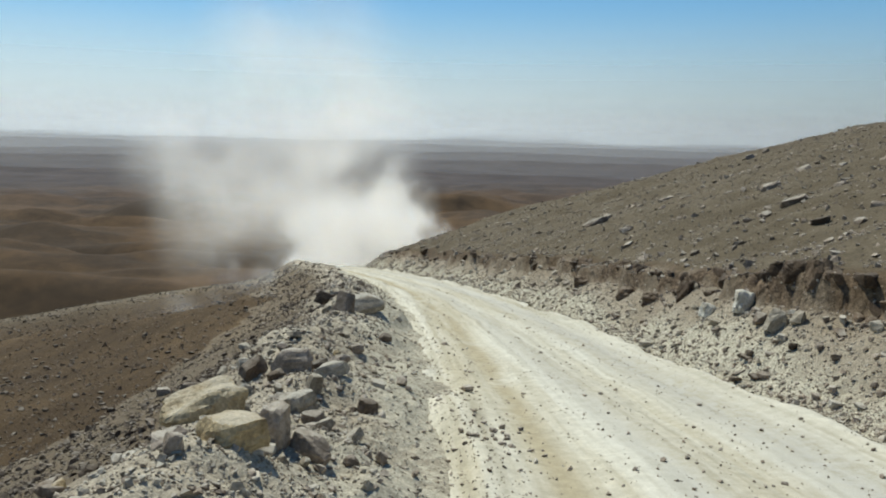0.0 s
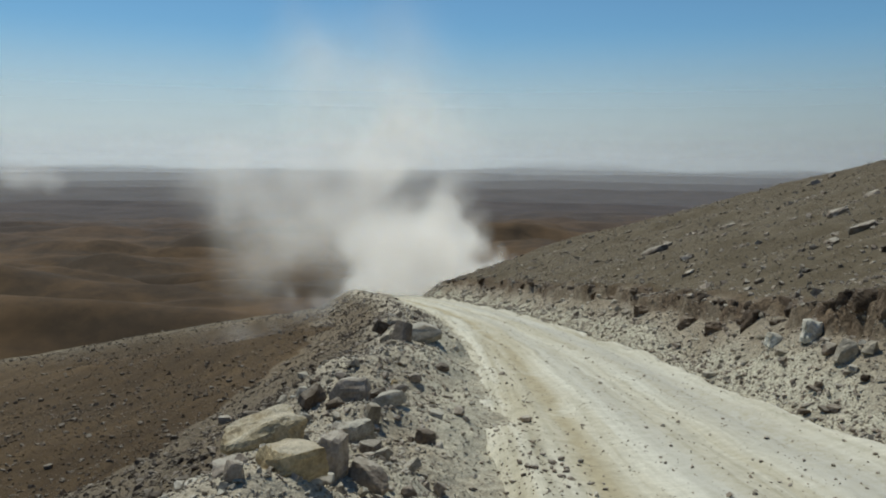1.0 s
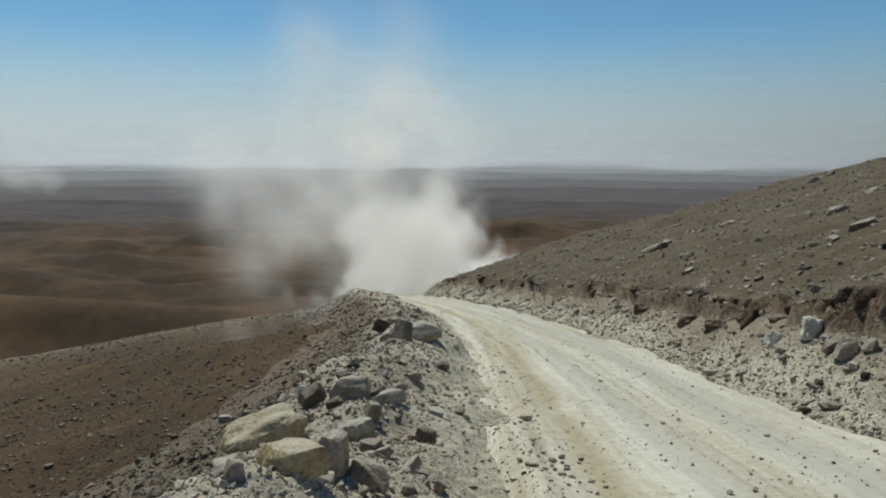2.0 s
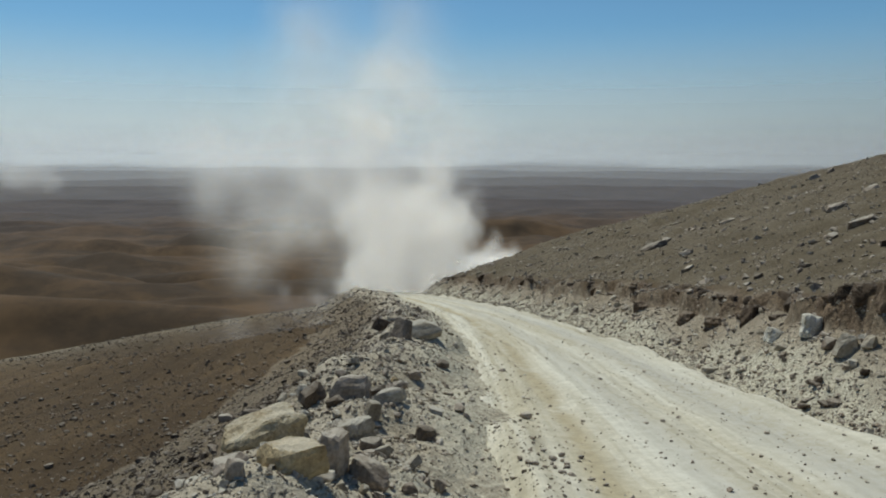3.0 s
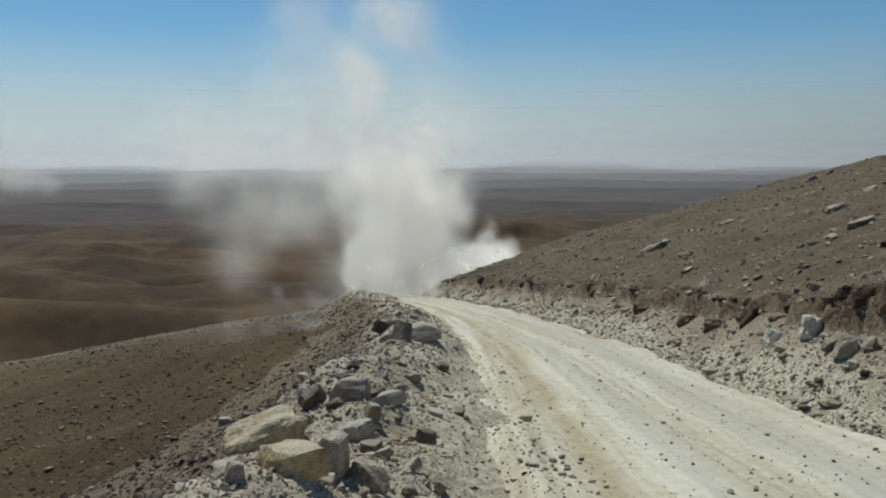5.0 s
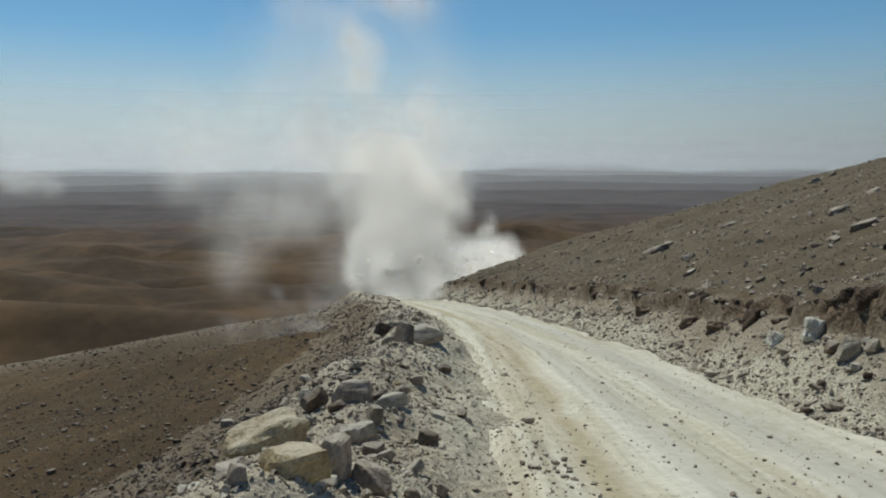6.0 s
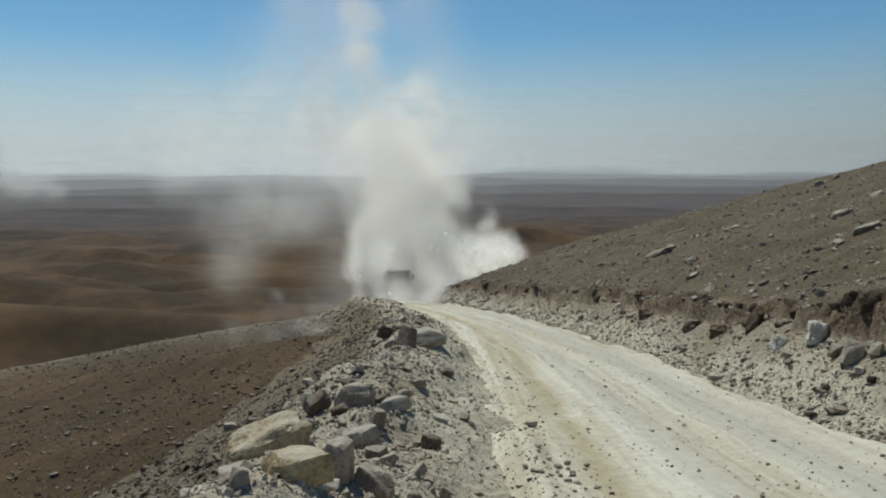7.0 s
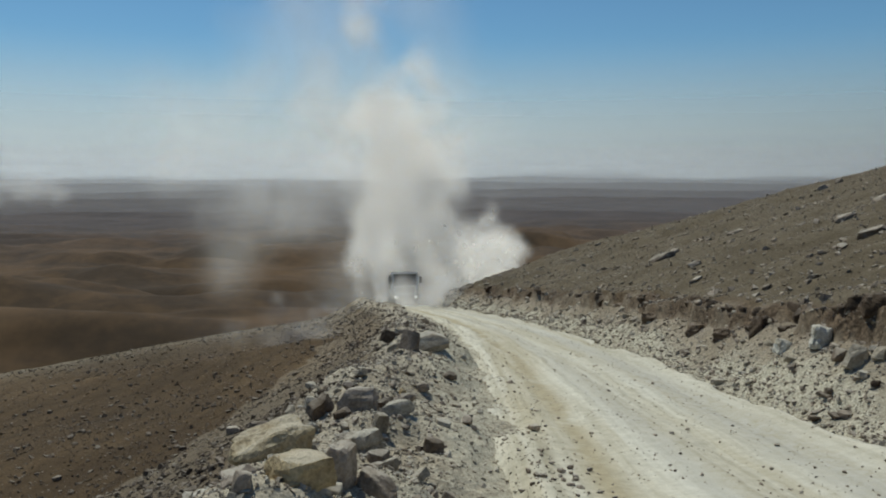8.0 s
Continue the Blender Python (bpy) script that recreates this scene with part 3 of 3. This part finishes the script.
for i in range(110):
    y = float(10 * (78 / 10) ** ((i + rng.random()) / 110))
    s = rng.uniform(0.2, 0.5) * (0.75 + y / 60)
    d = 4.50 + rng.normal(0, 0.10)
    x = float(road_x(y)) + d
    rock(x, y, s * rng.uniform(0.8, 1.7), s * 0.8, s * rng.uniform(0.7, 1.2), UMBER, "dark brown earth block in the broken crust",
         75 + rng.normal(0, 15), rng.normal(0, 8), rng.normal(0, 8), "earth_block", 15 + i % 6, -0.15, "earth blocks of the broken crust")
BLOCKS = "earth blocks of the broken crust"
for x, y, w, d, h, k in ((7.15, 18.45, 0.66, 0.6, 0.72, 51), (7.55, 14.9, 0.7, 0.5, 0.55, 52), (7.45, 14.1, 0.6, 0.5, 0.50, 53), (7.35, 13.1, 0.5, 0.5, 0.62, 54),
                         (7.0, 20.6, 0.7, 0.5, 0.45, 55), (6.95, 22.6, 0.8, 0.6, 0.5, 56), (6.6, 26.5, 0.9, 0.6, 0.5, 57)):
    boulder(x, y, w, d, h, UMBER, "large dark brown earth block jutting from the crust", 65, 0, 8, "earth_block", k, 0.55, BLOCKS, round_off=0.7, rough=0.10)
for i in range(130):
    y = float(9 * (70 / 9) ** rng.random())
    d = float(2.7 + rng.random() ** 0.8 * 1.6)
    s = rng.uniform(0.12, 0.28) * (0.8 + y / 60)
    pale = rng.random() < 0.45
    rock(float(road_x(y)) + d, y, s, s * rng.uniform(0.5, 0.9), s * rng.uniform(0.45, 0.9), PALE if pale else GREY,
         "pale angular rock in the scree" if pale else "grey angular rock in the scree", rng.uniform(0, 180), rng.normal(0, 14), rng.normal(0, 14), "rock", 1 + i % 14, 0.3, CUT)

SLABS = "rocks on the hillside"
for x, y, w, h, t in ((11.1, 42.6, 1.9, 0.6, 20), (11.9, 43.2, 1.0, 0.5, 50), (15.3, 43.6, 1.3, 0.4, 15), (25.3, 55.6, 1.1, 0.7, 10), (26.6, 56, 0.9, 0.5, 40), (14.9, 30.8, 1.2, 0.5, 30),
                      (12.3, 23.7, 1.1, 0.45, 10), (9.8, 32.5, 0.75, 0.35, 5), (6.3, 58.9, 0.7, 0.5, 30), (11.2, 23.2, 0.5, 0.25, 60), (17.4, 33, 1.0, 0.4, 20)):
    rock(x, y, w, w * 0.6, h, GREY, "grey weathered slab on the tan hillside", t, -10, -14, "weathered_rock", 1 + int(y) % 14, 0.12, SLABS)
for i in range(150):
    y = float(rng.uniform(13, 72))
    x = float(road_x(y)) + 5.2 + rng.random() * 30
    s = rng.uniform(0.22, 0.52)
    rock(x, y, s * 1.3, s * 0.7, s * rng.uniform(0.25, 0.55), (GREY, GREY, BROWN)[i % 3], ("grey", "grey", "dark brown")[i % 3] + " weathered slab on the tan hillside", rng.normal(20, 30), rng.normal(-8, 8), -14, "weathered_rock", 1 + i % 14, 0.28, SLABS)
for i in range(60):
    y = float(rng.uniform(14, 70))
    x = float(road_x(y)) - 7 - rng.random() * 0.5 * y
    s = rng.uniform(0.2, 0.42)
    rock(x, y, s, s * 0.7, s * rng.uniform(0.35, 0.7), BROWN, "dark brown rock on the lower slope", rng.uniform(0, 180), 0, 10, "rock", 1 + i % 14, 0.3, "rocks on the lower slope")
for i in range(60):
    y = float(5.5 * (50 / 5.5) ** rng.random())
    d = -float(abs(rng.normal(4.0, 0.75)))
    if d > -2.7:
        continue
    s = rng.uniform(0.13, 0.30) * (0.7 + y / 40)
    rock(float(road_x(y)) + d, y, s, s * rng.uniform(0.5, 0.9), s * rng.uniform(0.4, 0.8), (PALE, GREY, GREY, BROWN)[i % 4], ("pale", "grey", "grey", "brown")[i % 4] + " broken rock on the rubble bank",
         rng.uniform(0, 180), rng.normal(0, 16), rng.normal(0, 16), "rock", 1 + i % 14, 0.3, HEAP)


for i in range(34):
    x, y = float(rng.uniform(-2.5, -0.55)), float(5.4 + 6.5 * rng.random() ** 1.3)
    s = float(rng.uniform(0.10, 0.30))
    rock(x, y, s, s * rng.uniform(0.5, 0.9), s * rng.uniform(0.4, 0.8), (PALE, PALE, GREY, OCHRE, BROWN)[i % 5], ("pale", "pale", "grey", "ochre", "brown")[i % 5] + " angular rock in the heap by the road",
         rng.uniform(0, 180), rng.normal(0, 20), rng.normal(-8, 18), "rock", 1 + i % 14, 0.3, HEAP)


# ---- truck ----
def part(name, bm, mat, parent, label="", at=(0, 0, 0)):
    me = bpy.data.meshes.new(name)
    bmesh.ops.recalc_face_normals(bm, faces=bm.faces)
    bm.to_mesh(me)
    bm.free()
    me.materials.append(mat)
    ob = new(name, me)
    ob.parent = parent
    ob.location = at
    return tagged(ob, label)


def slab(x0, x1, y0, y1, z0, z1, bevel=0.03, bm=None):
    bm = bm or bmesh.new()
    v = [bm.verts.new(p) for p in ((x0, y0, z0), (x1, y0, z0), (x1, y1, z0), (x0, y1, z0), (x0, y0, z1), (x1, y0, z1), (x1, y1, z1), (x0, y1, z1))]
    f = [bm.faces.new([v[i] for i in q]) for q in ((3, 2, 1, 0), (4, 5, 6, 7), (0, 1, 5, 4), (1, 2, 6, 5), (2, 3, 7, 6), (3, 0, 4, 7))]
    if bevel:
        edges = {e for q in f for e in q.edges}
        bmesh.ops.bevel(bm, geom=list(edges), offset=bevel, segments=2, affect='EDGES', profile=0.5)
    return bm


def drum(radius, width, n=28, bm=None, dish=0.0):
    bm = bm or bmesh.new()
    rings = []
    for x, r in ((-width / 2, radius * 0.62), (-width / 2, radius * 0.94), (-width / 2 + 0.05, radius), (width / 2 - 0.05, radius), (width / 2, radius * 0.94), (width / 2, radius * 0.62)):
        rings.append([bm.verts.new((x, r * math.cos(a), r * math.sin(a))) for a in (2 * math.pi * i / n for i in range(n))])
    for a, b in zip(rings, rings[1:]):
        for i in range(n):
            bm.faces.new((a[i], a[(i + 1) % n], b[(i + 1) % n], b[i]))
    if dish:
        for ring, x in ((rings[0], -width / 2 + dish), (rings[-1], width / 2 - dish)):
            c = [bm.verts.new((x, v.co.y * 0.5, v.co.z * 0.5)) for v in ring]
            for i in range(n):
                bm.faces.new((ring[i], ring[(i + 1) % n], c[(i + 1) % n], c[i]))
            bm.faces.new(c)
    return bm


WHITE = paint("dusty_white_paint", (0.62, 0.62, 0.60), 0.4, 0, 0.55)
STEEL = paint("dusty_steel", (0.20, 0.20, 0.20), 0.55, 0.3, 0.6)
BLACK = paint("dark_plastic", (0.02, 0.02, 0.02), 0.6, 0, 0.25)
RUBBER = paint("tyre_rubber", (0.025, 0.025, 0.025), 0.85, 0, 0.5)
GLASS = paint("cab_glass", (0.015, 0.018, 0.022), 0.12, 0, 0.12)
LAMP, l_nt, l_b = material("headlight_glow")
l_b.inputs["Base Color"].default_value = (0.9, 0.9, 0.85, 1)
l_b.inputs["Emission Color"].default_value = (1.0, 0.97, 0.9, 1)
l_b.inputs["Emission Strength"].default_value = 1.0


def build_truck():
    truck = tagged(new("dump_truck"), "white dump truck driving uphill through its own dust with lit headlights", "truck")
    bm = bmesh.new()
    side = [(0.0, 0.75), (0.0, 1.75), (0.14, 2.95), (0.32, 3.08), (1.95, 3.08), (1.98, 0.75)]
    lo = [bm.verts.new((-1.22, y, z)) for y, z in side]
    hi = [bm.verts.new((1.22, y, z)) for y, z in side]
    bm.faces.new(lo)
    bm.faces.new(hi[::-1])
    for i in range(len(side)):
        j = (i + 1) % len(side)
        bm.faces.new((lo[i], lo[j], hi[j], hi[i]))
    bmesh.ops.bevel(bm, geom=list(bm.edges), offset=0.06, segments=2, affect='EDGES', profile=0.5)
    cab = part("cab", bm, WHITE, truck)
    bm = bmesh.new()
    q = [bm.verts.new(p) for p in ((-1.06, -0.02, 1.85), (1.06, -0.02, 1.85), (1.04, 0.085, 2.78), (-1.04, 0.085, 2.78))]
    q2 = [bm.verts.new((v.co.x, v.co.y + 0.05, v.co.z)) for v in q]
    bm.faces.new(q)
    bm.faces.new(q2[::-1])
    for i in range(4):
        bm.faces.new((q[i], q2[i], q2[(i + 1) % 4], q[(i + 1) % 4]))
    part("windscreen", bm, GLASS, cab, "dark windscreen glass")
    part("sun_visor", slab(-1.1, 1.1, -0.2, 0.2, 2.8, 2.96, 0.03), BLACK, cab, "dark sun visor over the windscreen")
    grille = part("grille", slab(-0.85, 0.85, -0.04, 0.03, 1.12, 1.70, 0.02), BLACK, cab, "dark grille")
    for i in range(5):
        part("slat", slab(-0.82, 0.82, -0.06, -0.03, 1.18 + i * 0.105, 1.23 + i * 0.105, 0.008), STEEL, grille)
    part("bumper", slab(-1.24, 1.24, -0.16, 0.12, 0.48, 0.98, 0.06), STEEL, truck, "dusty steel bumper")
    for s in (-1, 1):
        lamp = part("headlight", slab(s * 0.92 - 0.17, s * 0.92 + 0.17, -0.19, -0.14, 0.66, 0.86, 0.03), LAMP, truck, "lit headlight")
        part("bezel", slab(s * 0.92 - 0.21, s * 0.92 + 0.21, -0.175, -0.12, 0.62, 0.90, 0.02), BLACK, lamp)
        mirror = part("mirror", slab(s * 1.46 - 0.11, s * 1.46 + 0.11, 0.0, 0.12, 2.05, 2.68, 0.04), BLACK, truck, "black wing mirror")
        arm = slab(min(s * 1.2, s * 1.4), max(s * 1.2, s * 1.4), 0.08, 0.12, 2.58, 2.62, 0.005)
        slab(min(s * 1.2, s * 1.4), max(s * 1.2, s * 1.4), 0.08, 0.12, 2.12, 2.16, 0.005, arm)
        part("mirror_arm", arm, BLACK, mirror)
        door = part("door", slab(s * 1.235 - 0.02, s * 1.235 + 0.02, 0.35, 1.5, 1.0, 2.85, 0.015), WHITE, truck)
        part("side_window", slab(s * 1.262 - 0.012, s * 1.262 + 0.012, 0.45, 1.4, 1.95, 2.7, 0.01), GLASS, door, "dark side window")
        part("step", slab(min(s * 0.95, s * 1.2), max(s * 0.95, s * 1.2), 0.2, 0.6, 0.5, 0.56, 0.01), STEEL, truck)
        part("mudguard", slab(min(s * 0.85, s * 1.23), max(s * 0.85, s * 1.23), 0.75, 1.95, 1.05, 1.12, 0.02), BLACK, truck)
    part("chassis", slab(-0.45, 0.45, 0.3, 7.6, 0.62, 0.92, 0.02), STEEL, truck)
    bm = bmesh.new()
    outer = ((-1.25, 2.35), (1.25, 2.35), (1.25, 7.9), (-1.25, 7.9))
    rows = []
    for inset, z in ((0.18, 1.05), (0.0, 1.45), (0.0, 2.95), (0.09, 2.95), (0.09, 1.55)):
        rows.append([bm.verts.new((x - math.copysign(inset, x), y + (inset if y < 5 else -inset), z)) for x, y in outer])
    for a, b in zip(rows, rows[1:]):
        for i in range(4):
            bm.faces.new((a[i], a[(i + 1) % 4], b[(i + 1) % 4], b[i]))
    bm.faces.new(rows[0][::-1])
    bm.faces.new(rows[-1])
    body = part("tipper_body", bm, STEEL, truck, "dusty steel tipper body")
    for s in (-1, 1):
        for i in range(6):
            y = 2.6 + i * 1.0
            part("rib", slab(s * 1.28 - 0.04, s * 1.28 + 0.04, y, y + 0.12, 1.45, 2.95, 0.01), STEEL, body)
    part("tipper_shield", slab(-1.2, 1.2, 1.3, 2.5, 3.12, 3.18, 0.02), STEEL, body)
    wheels = []
    for x, y, w in ((-1.02, 1.35, 0.32), (1.02, 1.35, 0.32), (-0.95, 5.2, 0.55), (0.95, 5.2, 0.55), (-0.95, 6.55, 0.55), (0.95, 6.55, 0.55)):
        wheel = new("wheel")
        wheel.parent = truck
        wheel.location = (x, y, 0.52)
        part("tyre", drum(0.52, w), RUBBER, wheel, "black rubber tyre")
        part("rim", drum(0.33, w * 0.85, 20, None, 0.1), STEEL, wheel)
        wheels.append((wheel, (x, y, 0.52)))
    return truck, wheels


TRUCK, WHEELS = build_truck()

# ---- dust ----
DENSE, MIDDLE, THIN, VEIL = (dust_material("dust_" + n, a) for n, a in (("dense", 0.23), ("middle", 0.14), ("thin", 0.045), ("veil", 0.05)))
PUFFS = []
gust = np.random.default_rng(21)


def puff_mesh(seed, mat, count=8, flake=0.90):
    """A ball of airborne dust: many small soft flakes, crowded in the middle, standing nearly along the sunlight so that it passes between them."""
    g = np.random.default_rng(seed)
    p = g.normal(size=(count, 3))
    p = p / np.linalg.norm(p, axis=1)[:, None] * (g.random((count, 1)) ** 0.62) * 0.75
    lump = g.normal(size=(5, 3)) * 0.4
    p[: count // 2] = p[: count // 2] * 0.5 + lump[g.integers(0, 5, count // 2)]
    a, b = np.zeros((count, 3)), np.zeros((count, 3))
    light = np.array(sun_way)
    for i in range(count):
        while True:
            w = np.cross(light, g.normal(size=3))
            w /= np.linalg.norm(w)
            if w[1] < -0.45:
                break
        n = w - light * g.uniform(0.19, 0.25)
        n /= np.linalg.norm(n)
        u = np.cross(n, g.normal(size=3))
        a[i] = u / np.linalg.norm(u)
        b[i] = np.cross(n, a[i])
    turn = np.arange(8) * math.pi / 4
    r = flake * g.uniform(0.6, 1.25, (count, 1, 1))
    v = p[:, None, :] + r * (a[:, None, :] * np.cos(turn)[None, :, None] + b[:, None, :] * np.sin(turn)[None, :, None])
    me = mesh_of("puff", v.reshape(-1, 3), np.arange(count * 8).reshape(-1, 8), mat)
    uv = me.uv_layers.new(name="UVMap")
    ring = np.stack([np.cos(turn), np.sin(turn)], -1).astype(np.float32) * 1.03
    uv.data.foreach_set("uv", np.tile(ring, (count, 1)).ravel())
    return me


SHAPES = {m.name: [puff_mesh(500 + 10 * i + k, m) for k in range(9)] for i, m in enumerate((DENSE, MIDDLE, THIN, VEIL))}


def cloud(name, label):
    return tagged(new(name), label, "dust")


def puff(parent, mat, r, way, squash=1.0):
    """One puff; way(t) gives its centre."""
    ob = new("puff", SHAPES[mat.name][len(PUFFS) % 9])
    ob.parent = parent
    ob.scale = (r, r, r * squash)
    tagged(ob, kind="stuff")
    PUFFS.append((ob, way, gust.uniform(-3, 3)))


def puffs(parent, n, xs, ys, zs, rs, mat, drift, spread=0.25, squash=1.0, swell=(0, 0, 0), at=4.0):
    """n puffs inside a box as it lies at the time given, drifting by drift metres a second and parting by swell."""
    mid = Vector([(lo + hi) / 2 for lo, hi in (xs, ys, zs)])
    for i in range(n):
        even = [(0.5 + (i + 1) * k) % 1.0 for k in (0.8192, 0.6711, 0.5497)]
        c = Vector([lo + (hi - lo) * e for (lo, hi), e in zip((xs, ys, zs), even)]) + Vector(gust.normal(0, 0.25, 3))
        v = Vector(drift) + Vector(gust.normal(0, spread, 3)) + Vector([k * q for k, q in zip(swell, c - mid)])
        puff(parent, mat, gust.uniform(*rs), lambda t, c=c, v=v: c + v * (t - at), squash)


def rise(age):
    """Height over its source of dust of that age: slow at first, faster as it rises and thins."""
    return 6.1 * (math.exp(0.09 * age) - 1) if age > 0 else 0.55 * age


def billows(parent, n, xs, births, rs, mat, ys=(80, 92), calm=1.0, wind=-0.25, draw=0.03):
    """Dust stirred up from the road at even steps between two times; it rises, draws together and leans with the wind."""
    for i in range(n):
        born = births[0] + (births[1] - births[0]) * (i + gust.random()) / n
        x0, y0 = gust.uniform(*xs), gust.uniform(*ys)
        z0 = -13.4 + max(0.0, x0 + 1.5) * 0.46 + gust.uniform(0, 0.8)
        sway, pace = gust.normal(0, 0.10), calm * gust.uniform(0.85, 1.15)

        def way(t, born=born, x0=x0, y0=y0, z0=z0, sway=sway, pace=pace):
            age = (t - born) * pace
            a = max(0.0, age)
            return Vector((-3 + (x0 + 3) * (1 - draw * a) + (wind + sway) * a, y0, z0 + rise(age)))
        puff(parent, mat, gust.uniform(*rs) * (1.0 if born > -4 else 1.25), way)


plume = cloud("dust_cloud", "billowing white dust cloud raised by a truck on the road")
billows(plume, 76, (-7.4, 5.2), (-0.8, 8.5), (1.7, 2.4), DENSE)
billows(plume, 70, (-7.6, 3.6), (-7.5, 1.0), (2.0, 2.8), MIDDLE)
billows(plume, 16, (-9.0, 2.5), (-14.0, -7.0), (2.6, 3.4), MIDDLE)
billows(plume, 26, (1.0, 6.0), (-8.5, -3.5), (1.5, 2.1), MIDDLE)
billows(plume, 34, (3.0, 7.6), (0.6, 8.5), (1.5, 2.1), DENSE, (84, 92), 1.0, -0.05, 0.015)
billows(plume, 12, (-11.0, -8.4), (-4.0, 1.0), (1.1, 1.7), MIDDLE, (79, 84), 1.0, 0.10, 0.0)
puffs(plume, 30, (-24.0, -7.0), (82, 95), (-9.5, 0.0), (4.2, 6.0), THIN, (-0.3, 0, 0.75), 0.2, 1.0, (0.08, 0, 0.10), 0.0)
puffs(plume, 14, (-17.0, 0.0), (84, 96), (2.0, 16.0), (5.0, 8.0), THIN, (-0.3, 0, 0.9), 0.3, 1.0, (0.04, 0, 0.04), 0.0)
puffs(plume, 34, (-4.6, 1.8), (70.5, 74), (-12.0, -8.0), (1.2, 1.9), MIDDLE, (0.05, 0, 0.75), 0.10, at=8.0)
puffs(plume, 26, (-6.4, 0.0), (77, 80.5), (-12.0, -8.2), (1.4, 2.0), MIDDLE, (-0.05, 0, 0.6), 0.10, at=6.5)
puffs(plume, 8, (-6.2, -3.4), (71.0, 74), (-11.9, -10.2), (0.9, 1.3), MIDDLE, (0.05, 0, 0.6), 0.08, at=8.0)
puffs(plume, 8, (-7.3, -5.9), (72.5, 76), (-11.9, -10.8), (0.7, 1.1), DENSE, (0.0, 0, 0.30), 0.04, at=7.0)
drift_low = cloud("dust_drift", "thin dust drifting low over the slope below the road")
puffs(drift_low, 16, (-14.0, -6.5), (44, 68), (-10.2, -7.6), (1.8, 3.0), VEIL, (-0.15, 0, 0.05), 0.08, 0.5)
remote_plume = cloud("distant_dust", "pale dust plume standing over the far valley")
puffs(remote_plume, 20, (-900, -730), (1480, 1540), (-46, -8), (18, 34), THIN, (-0.3, 0, 0.3), 0.3)


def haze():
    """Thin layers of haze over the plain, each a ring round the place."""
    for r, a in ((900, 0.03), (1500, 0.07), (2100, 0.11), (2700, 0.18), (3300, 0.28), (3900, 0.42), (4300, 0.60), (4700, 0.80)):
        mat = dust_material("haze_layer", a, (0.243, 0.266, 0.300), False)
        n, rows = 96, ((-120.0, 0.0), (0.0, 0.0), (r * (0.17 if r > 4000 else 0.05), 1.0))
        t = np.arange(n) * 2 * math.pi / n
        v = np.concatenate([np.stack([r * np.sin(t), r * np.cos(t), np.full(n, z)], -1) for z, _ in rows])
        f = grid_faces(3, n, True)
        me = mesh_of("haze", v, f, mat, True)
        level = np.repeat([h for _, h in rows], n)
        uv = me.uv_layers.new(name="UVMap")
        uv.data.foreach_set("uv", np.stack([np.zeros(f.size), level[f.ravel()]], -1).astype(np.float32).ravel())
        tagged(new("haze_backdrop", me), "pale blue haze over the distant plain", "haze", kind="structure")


haze()


def motions():
    for ob, way, spin in PUFFS:
        walk(ob, [(t, Matrix.Translation(way(t)) @ Matrix.Rotation(radians(spin * (t - 4)), 4, sun_way)) for t in (0, 2, 4, 6, 8)])
    speed, rows = 4.4, []
    for t in (0, 1, 2, 3, 4, 5, 6, 6.5, 7, 7.5, 8):  # seconds
        y = 75.4 + speed * (8 - t)
        x = float(road_x(y)) - 0.25
        dx = float(road_x(y + 4) - road_x(y - 1)) / 5
        dz = float(road_z(y + 6) - road_z(y)) / 6
        rows.append((t, pose(x, y, float(road_z(y)) + 0.03, math.degrees(math.atan(dz)), 0, -math.degrees(math.atan(dx)))))
    walk(TRUCK, rows)
    for wheel, hub in WHEELS:
        walk(wheel, [(0.1 * k, pose(*hub, math.degrees(speed * 0.1 * k / 0.52) % 360)) for k in range(81)])


motions()
